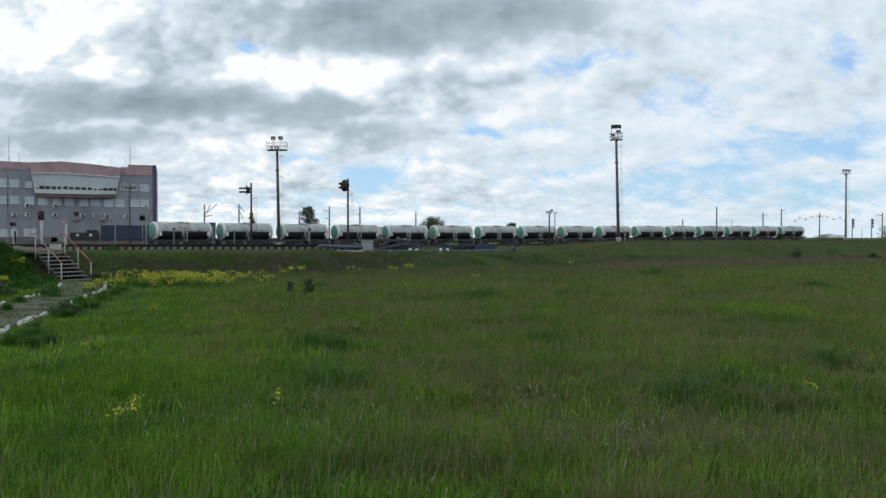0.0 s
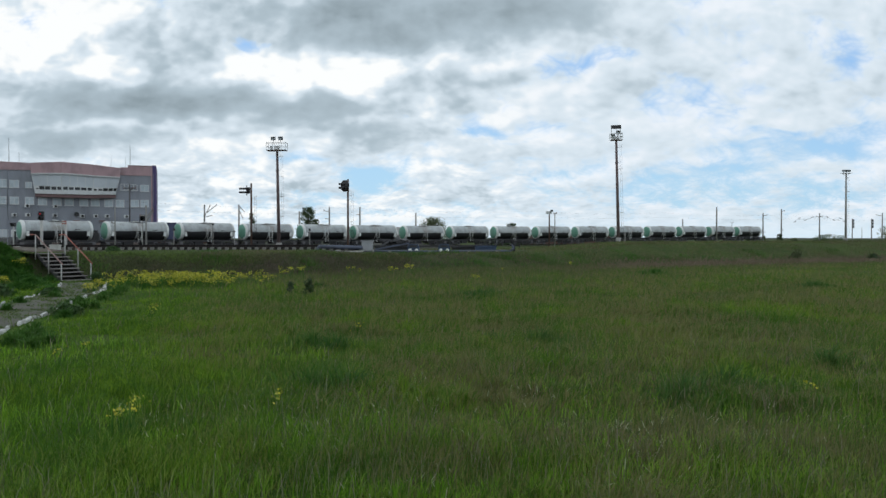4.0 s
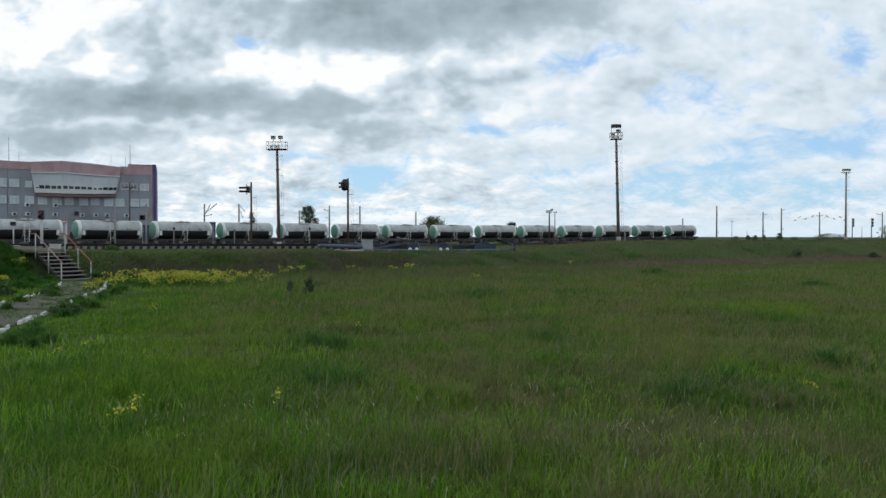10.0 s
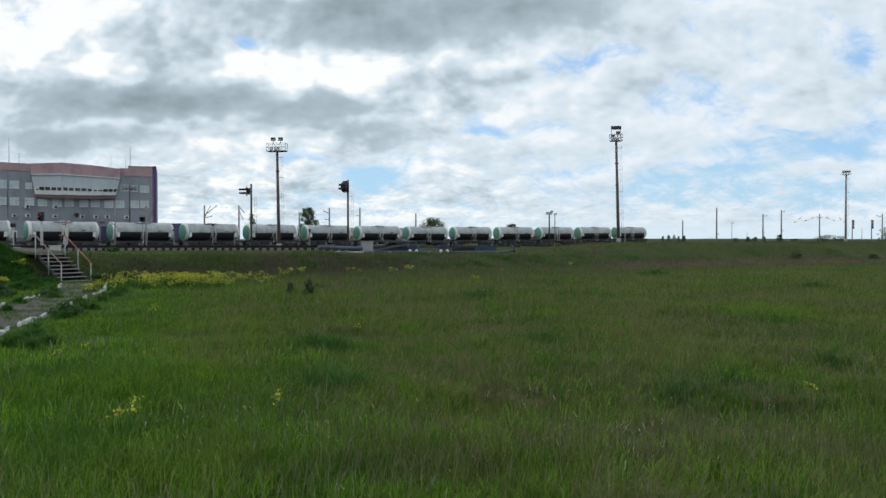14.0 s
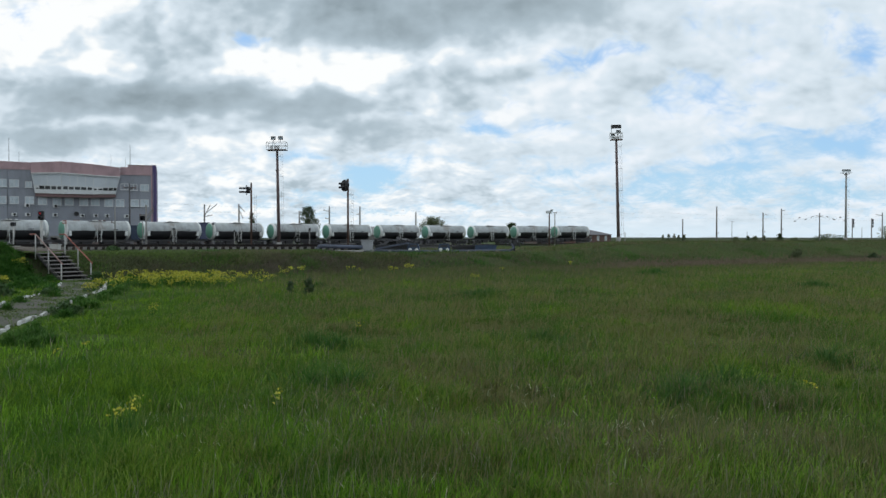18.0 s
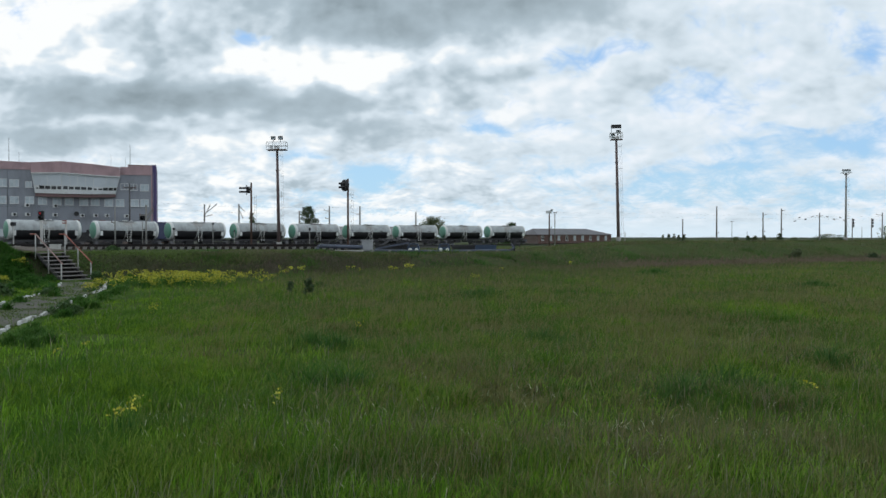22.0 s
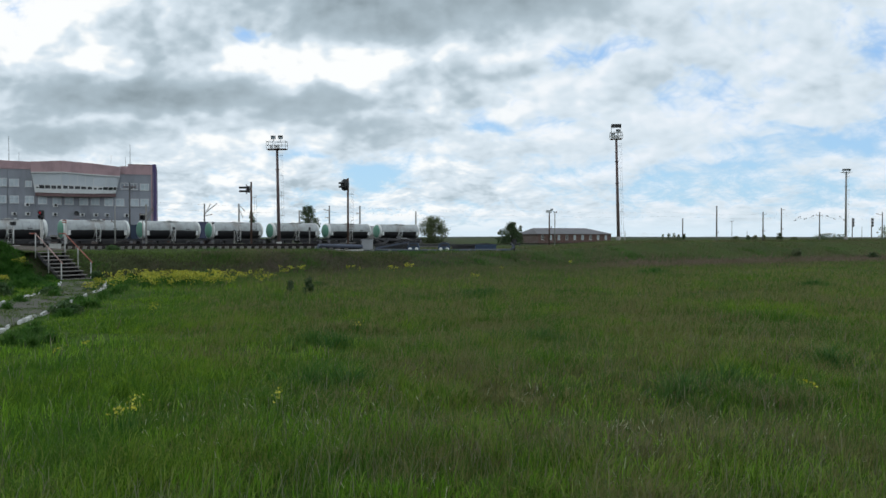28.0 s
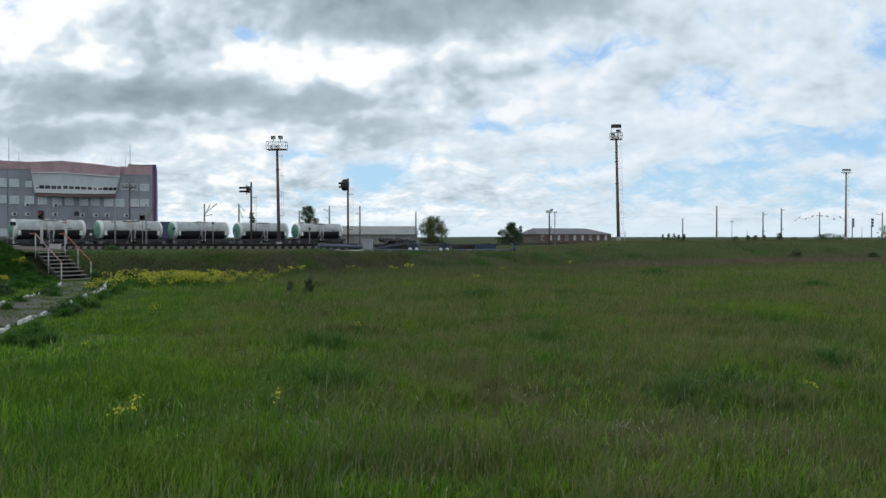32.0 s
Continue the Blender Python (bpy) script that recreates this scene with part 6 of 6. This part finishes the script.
def flowers():
    r = np.random.RandomState(4)
    fx, fy, fh = [], [], []
    n = 430
    hub = r.randint(0, 80, n)
    cu, cy0 = r.uniform(-0.44, -0.22, 80) ** 1, r.normal(0, 1.2, 80)
    u = cu[hub] + r.normal(0, 0.007, n)
    y = 34.6 + (u + 0.33) * 12 + cy0[hub] + r.normal(0, 0.3, n)
    keep = r.uniform(0, 1, n) < np.interp(u, [-0.44, -0.42, -0.40, -0.33, -0.29, -0.25, -0.22], [0.0, 0.22, 0.8, 0.95, 0.6, 0.32, 0.18])
    fx.append((u * y)[keep]); fy.append(y[keep]); fh.append(r.uniform(0.2, 0.62, keep.sum()))
    n = 44
    u = r.uniform(-0.22, -0.02, n)
    y = 41.0 + (u + 0.2) * 20 + r.uniform(-1.5, 1.0, n)
    keep = np.sin(u * 90) > 0.1
    fx.append((u * y)[keep]); fy.append(y[keep]); fh.append(r.uniform(0.4, 0.7, keep.sum()))
    for cx, cy, k in ((-2.87, 6.9, 2), (-2.67, 6.85, 2), (-1.53, 7.3, 1), (3.62, 7.9, 1), (-5.35, 11.0, 1), (-5.2, 11.6, 1), (-7.56, 20.4, 2), (-1.83, 16.4, 1), (-21.5, 37.0, 16), (-20.6, 38.6, 8), (1.6, 39, 3), (9.0, 55, 3), (3.6, 50, 2), (-13.9, 31.0, 9), (-14.6, 33.4, 9), (-19.9, 35.6, 14)):
        fx.append(cx + r.normal(0, 0.0026 * cy, k)); fy.append(cy + r.normal(0, 0.005 * cy, k)); fh.append(r.uniform(0.22, 0.36, k))
    fx, fy, fh = map(np.concatenate, (fx, fy, fh))
    z = heights(fx, fy)
    # stems with narrow leaves
    k = 9
    tufts("flower_stems", np.repeat(fx, k) + r.normal(0, 0.05, len(fx) * k), np.repeat(fy, k) + r.normal(0, 0.05, len(fx) * k), np.repeat(fh, k) * r.uniform(0.6, 1.0, len(fx) * k), np.full(len(fx) * k, 0.03), r.uniform(0.05, 0.4, len(fx) * k), WEED, "green stems of the yellow field flowers", "flower stems", 81, False)
    # heads: little crossed petals in loose clusters
    c = 18
    hx, hy = np.repeat(fx, c) + r.normal(0, 0.075, len(fx) * c) + 0.03, np.repeat(fy, c) + r.normal(0, 0.10, len(fx) * c)
    hz = np.repeat(z + fh, c) - np.abs(r.normal(0, 0.09, len(fx) * c)) + 0.02
    s = np.where(hy < 14, 0.013, np.where(hy < 24, 0.018, 0.028)) * r.uniform(0.7, 1.3, len(hx))
    near = hy < 14
    hx[near] = (np.repeat(fx, c)[near] + (hx[near] - np.repeat(fx, c)[near]) * 0.3)
    hz[near] = np.repeat(z + fh, c)[near] - (np.repeat(z + fh, c)[near] - hz[near]) * 0.4
    m = len(hx)
    ax = r.normal(0, 1, (m, 3)); ax /= np.linalg.norm(ax, axis=1)[:, None]
    bx = np.cross(ax, r.normal(0, 1, (m, 3))); bx /= np.linalg.norm(bx, axis=1)[:, None]
    ctr = np.stack([hx, hy, hz], 1)
    co = np.stack([ctr + ax * s[:, None], ctr + bx * s[:, None], ctr - ax * s[:, None], ctr - bx * s[:, None]], 1).reshape(-1, 3)
    data = bpy.data.meshes.new("flower_heads")
    data.vertices.add(m * 4)
    data.vertices.foreach_set("co", co.ravel().astype(np.float32))
    data.loops.add(m * 4)
    data.loops.foreach_set("vertex_index", np.arange(m * 4, dtype=np.int32))
    data.polygons.add(m)
    data.polygons.foreach_set("loop_start", np.arange(0, m * 4, 4, dtype=np.int32))
    data.update(calc_edges=True)
    data.materials.append(flower_material())
    tagged(new("yellow_flowers", data), "bright yellow field flowers in a dense drift", "flowers", kind="stuff")


flowers()


# ---- trees and bushes ----
def leaf_material(name, a, b):
    n = Nodes(name, 0.6)
    rnd = n.node("NewGeometry").outputs["Random Per Island"]
    col = n.mix(rnd, a, b)
    n.done(col)
    leaf = n.node("BsdfTranslucent", Color=col)
    mixed = n.node("MixShader", i0=0.3, i1=n.bsdf.outputs[0], i2=leaf.outputs[0])
    n.tree.links.new(mixed.outputs[0], n.tree.nodes["Material Output"].inputs[0])
    return n.mat


LEAF_DARK = leaf_material("dark_leaves", (0.035, 0.068, 0.022), (0.065, 0.105, 0.034))
LEAF_OLIVE = leaf_material("olive_leaves", (0.085, 0.115, 0.046), (0.145, 0.175, 0.078))
BARK = worn("bark", (0.09, 0.07, 0.055), (0.05, 0.04, 0.035), 3.0, 0.6, 0.95, streak=0.3)


def tree(x, y, top, wide, mat, label, seed, shape="round", leaf=0.16, count=2600, name="tree"):
    r = np.random.RandomState(seed)
    z0 = ground_z(x, y) - 0.1
    h = top - z0
    t = thing(name, pose(x, y, z0), label, name)
    trunk = rod(bmesh.new(), (0, 0, 0), (0, 0, h * 0.75), 0.03 * h, 0.008 * h, 8)

    def reach(f):
        return wide / 2 * (math.sin(math.pi * min(1, f * 0.86 + 0.12)) ** 0.6 if shape == "round" else (1.02 - f) ** 0.55)
    clumps = 150 if count > 3000 else 60
    b = np.zeros((clumps, 4))
    for i in range(clumps):
        f = r.uniform(0.03, 0.95)
        a, d = r.uniform(0, math.tau), reach(f) * r.uniform(0.0, 1.0) ** 0.5 * r.uniform(0.75, 1.08)
        b[i] = math.cos(a) * d, math.sin(a) * d, h * f, min(wide * r.uniform(0.05, 0.11), 0.3 * reach(f) + 0.03 * wide)
        if i % 5 == 0:
            rod(trunk, (0, 0, h * f * 0.6), tuple(b[i, :3]), 0.008 * h, 0.002 * h, 5)
    part("trunk", trunk, BARK, t)
    k = r.randint(0, clumps, count)
    ctr = b[k, :3] + r.normal(0, 0.62, (count, 3)) * b[k, 3:4]
    ctr[:, 2] = np.clip(ctr[:, 2], h * 0.03, h * 1.02)
    ax = r.normal(0, 1, (count, 3)); ax /= np.linalg.norm(ax, axis=1)[:, None]
    bx = np.cross(ax, r.normal(0, 1, (count, 3))); bx /= np.linalg.norm(bx, axis=1)[:, None]
    s = (leaf * r.uniform(0.6, 1.4, count))[:, None]
    co = np.stack([ctr + ax * s, ctr + bx * s * 0.6, ctr - ax * s, ctr - bx * s * 0.6], 1).reshape(-1, 3)
    data = bpy.data.meshes.new("crown")
    data.from_pydata(co.tolist(), [], np.arange(count * 4).reshape(-1, 4).tolist())
    data.materials.append(mat)
    part("crown", data, None, t)


tree(-36.55, 215, 10.4, 7.6, LEAF_DARK, "dark green spreading tree behind the line", 1, "spread", 0.17, 6500)
tree(-50.70, 210, 8.90, 3.2, LEAF_DARK, "narrow dark tree behind the signal mast", 2, "cone", 0.18, 1400)
tree(-2.73, 225, 7.5, 8.6, LEAF_OLIVE, "broad olive-green tree behind the line", 3, "round", 0.16, 9500)
tree(19.6, 226, 5.9, 6.4, LEAF_DARK, "dark green bushy tree beside the brick house", 4, "spread", 0.16, 6500)
tree(17.0, 228, 3.9, 4.2, LEAF_DARK, "small dark bush beside the tree", 5, "round", 0.16, 1200, "bush")
tree(22.41, 229, 5.13, 2.0, LEAF_DARK, "small dark tree by the brick house wall", 6, "cone", 0.16, 900)
for i, (px, y, top, w) in enumerate(((66.69, 240, 2.60, 1.2), (68.40, 240, 2.85, 2.0), (70.11, 240, 2.95, 1.9), (71.78, 241, 2.55, 1.6),
                                     (103.60, 280, 1.90, 2.2), (108.00, 280, 2.30, 2.0), (110.20, 280, 2.30, 2.4), (97.91, 230, 2.85, 2.0),
                                     (109.54, 270, 2.47, 1.4), (141.50, 296, 2.75, 6.0), (145.5, 298, 3.0, 7.0), (149.8, 299, 2.6, 6.0), (145.23, 260, 5.60, 5.0),
                                     (72.42, 238, 2.55, 1.2), (133.07, 300, 1.70, 3.0))):
    tree(px, y, top, w, LEAF_DARK if i % 2 else LEAF_OLIVE, "low dark bush at the yard edge", 20 + i, "spread" if i < 4 else "round", 0.12, 420 if i < 4 else 1100, "bush")
tree(31.30, 70, 0.65, 1.0, LEAF_OLIVE, "low green bush on the bank", 50, "round", 0.07, 900, "bush")
tree(39.14, 72, 0.26, 1.3, LEAF_DARK, "dark bush on the bank", 51, "round", 0.07, 900, "bush")
tree(-4.75, 28, 0.32, 0.5, LEAF_DARK, "tall dark weed standing in the meadow", 52, "cone", 0.04, 650, "weed_plant")
tree(-5.60, 29, 0.12, 0.45, LEAF_DARK, "tall dark weed standing in the meadow", 53, "cone", 0.04, 420, "weed_plant")
LEAF_WEED = leaf_material("weed_leaves", (0.045, 0.095, 0.026), (0.080, 0.150, 0.044))
for i, (px, y, w, h) in enumerate(((-10.45, 21.8, 0.7, 0.34), (-10.0, 21.5, 0.45, 0.26), (-14.2, 28.4, 0.5, 0.25), (-15.3, 27.4, 0.7, 0.45), (-16.3, 37.2, 0.7, 0.45), (-20.8, 49.8, 0.8, 0.28))):
    tree(px, y, ground_z(px, y) + h, w, LEAF_WEED, "low leafy green weed bush beside the footpath" if y < 40 else "low green bush on the bank below the siding", 70 + i, "round", 0.035 + 0.0006 * y, 1100, "bush")
tree(-33.93, 213, 7.33, 2.0, LEAF_DARK, "small dark shrub behind the line", 54, "round", 0.16, 600, "bush")


# ---- far hills ----
def hills():
    bm = bmesh.new()
    rows = []
    for i in range(161):
        x = -1900 + i * 24
        h = 1.2 + 1.0 * noise.noise(Vector((x * 0.004, 0.5, 0))) + 1.2 * noise.noise(Vector((x * 0.03, 2.5, 0))) + 1.0 * math.exp(-((x - 300) / 400) ** 2)
        rows.append([bm.verts.new((x, 1500, -3)), bm.verts.new((x, 1560, h * 0.9)), bm.verts.new((x, 1650, h)), bm.verts.new((x, 1900, -3))])
    for p, q in zip(rows, rows[1:]):
        for k in range(3):
            bm.faces.new((p[k], q[k], q[k + 1], p[k + 1]))
    n = Nodes("far_woods", 1.0)
    return solid("backdrop_hills", bm, n.done(n.mix(n.span(n.noise(n.coords(), 0.03, 5.0), 0.4, 0.6), (0.045, 0.065, 0.06), (0.08, 0.105, 0.105))), "low wooded hills on the horizon", "hills", kind="structure")


hills()


# ---- what moves ----
def motions():
    times = [i * 1.0 for i in range(33)]
    for wagon, s in zip(WAGONS, STARTS):
        walk(wagon, [(t, wagon_pose(s - run(t))) for t in times])
    # wheelsets roll on the rails
    turn = [i * 0.13 for i in range(int(32 / 0.13) + 1)] + [32.0]
    for wagon in WAGONS:
        for wheel in [o for o in wagon.children_recursive if o.name.startswith("wheelset")]:
            x, y, z = wheel.location
            walk(wheel, [(t, pose(x, y, z, 0, -math.degrees(run(t) / 0.475))) for t in turn])
    walk(clouds, [(t, pose(20 * (t - 16) / 32, -90 * (t - 16) / 32, EYE)) for t in (0, 16, 32)])


motions()
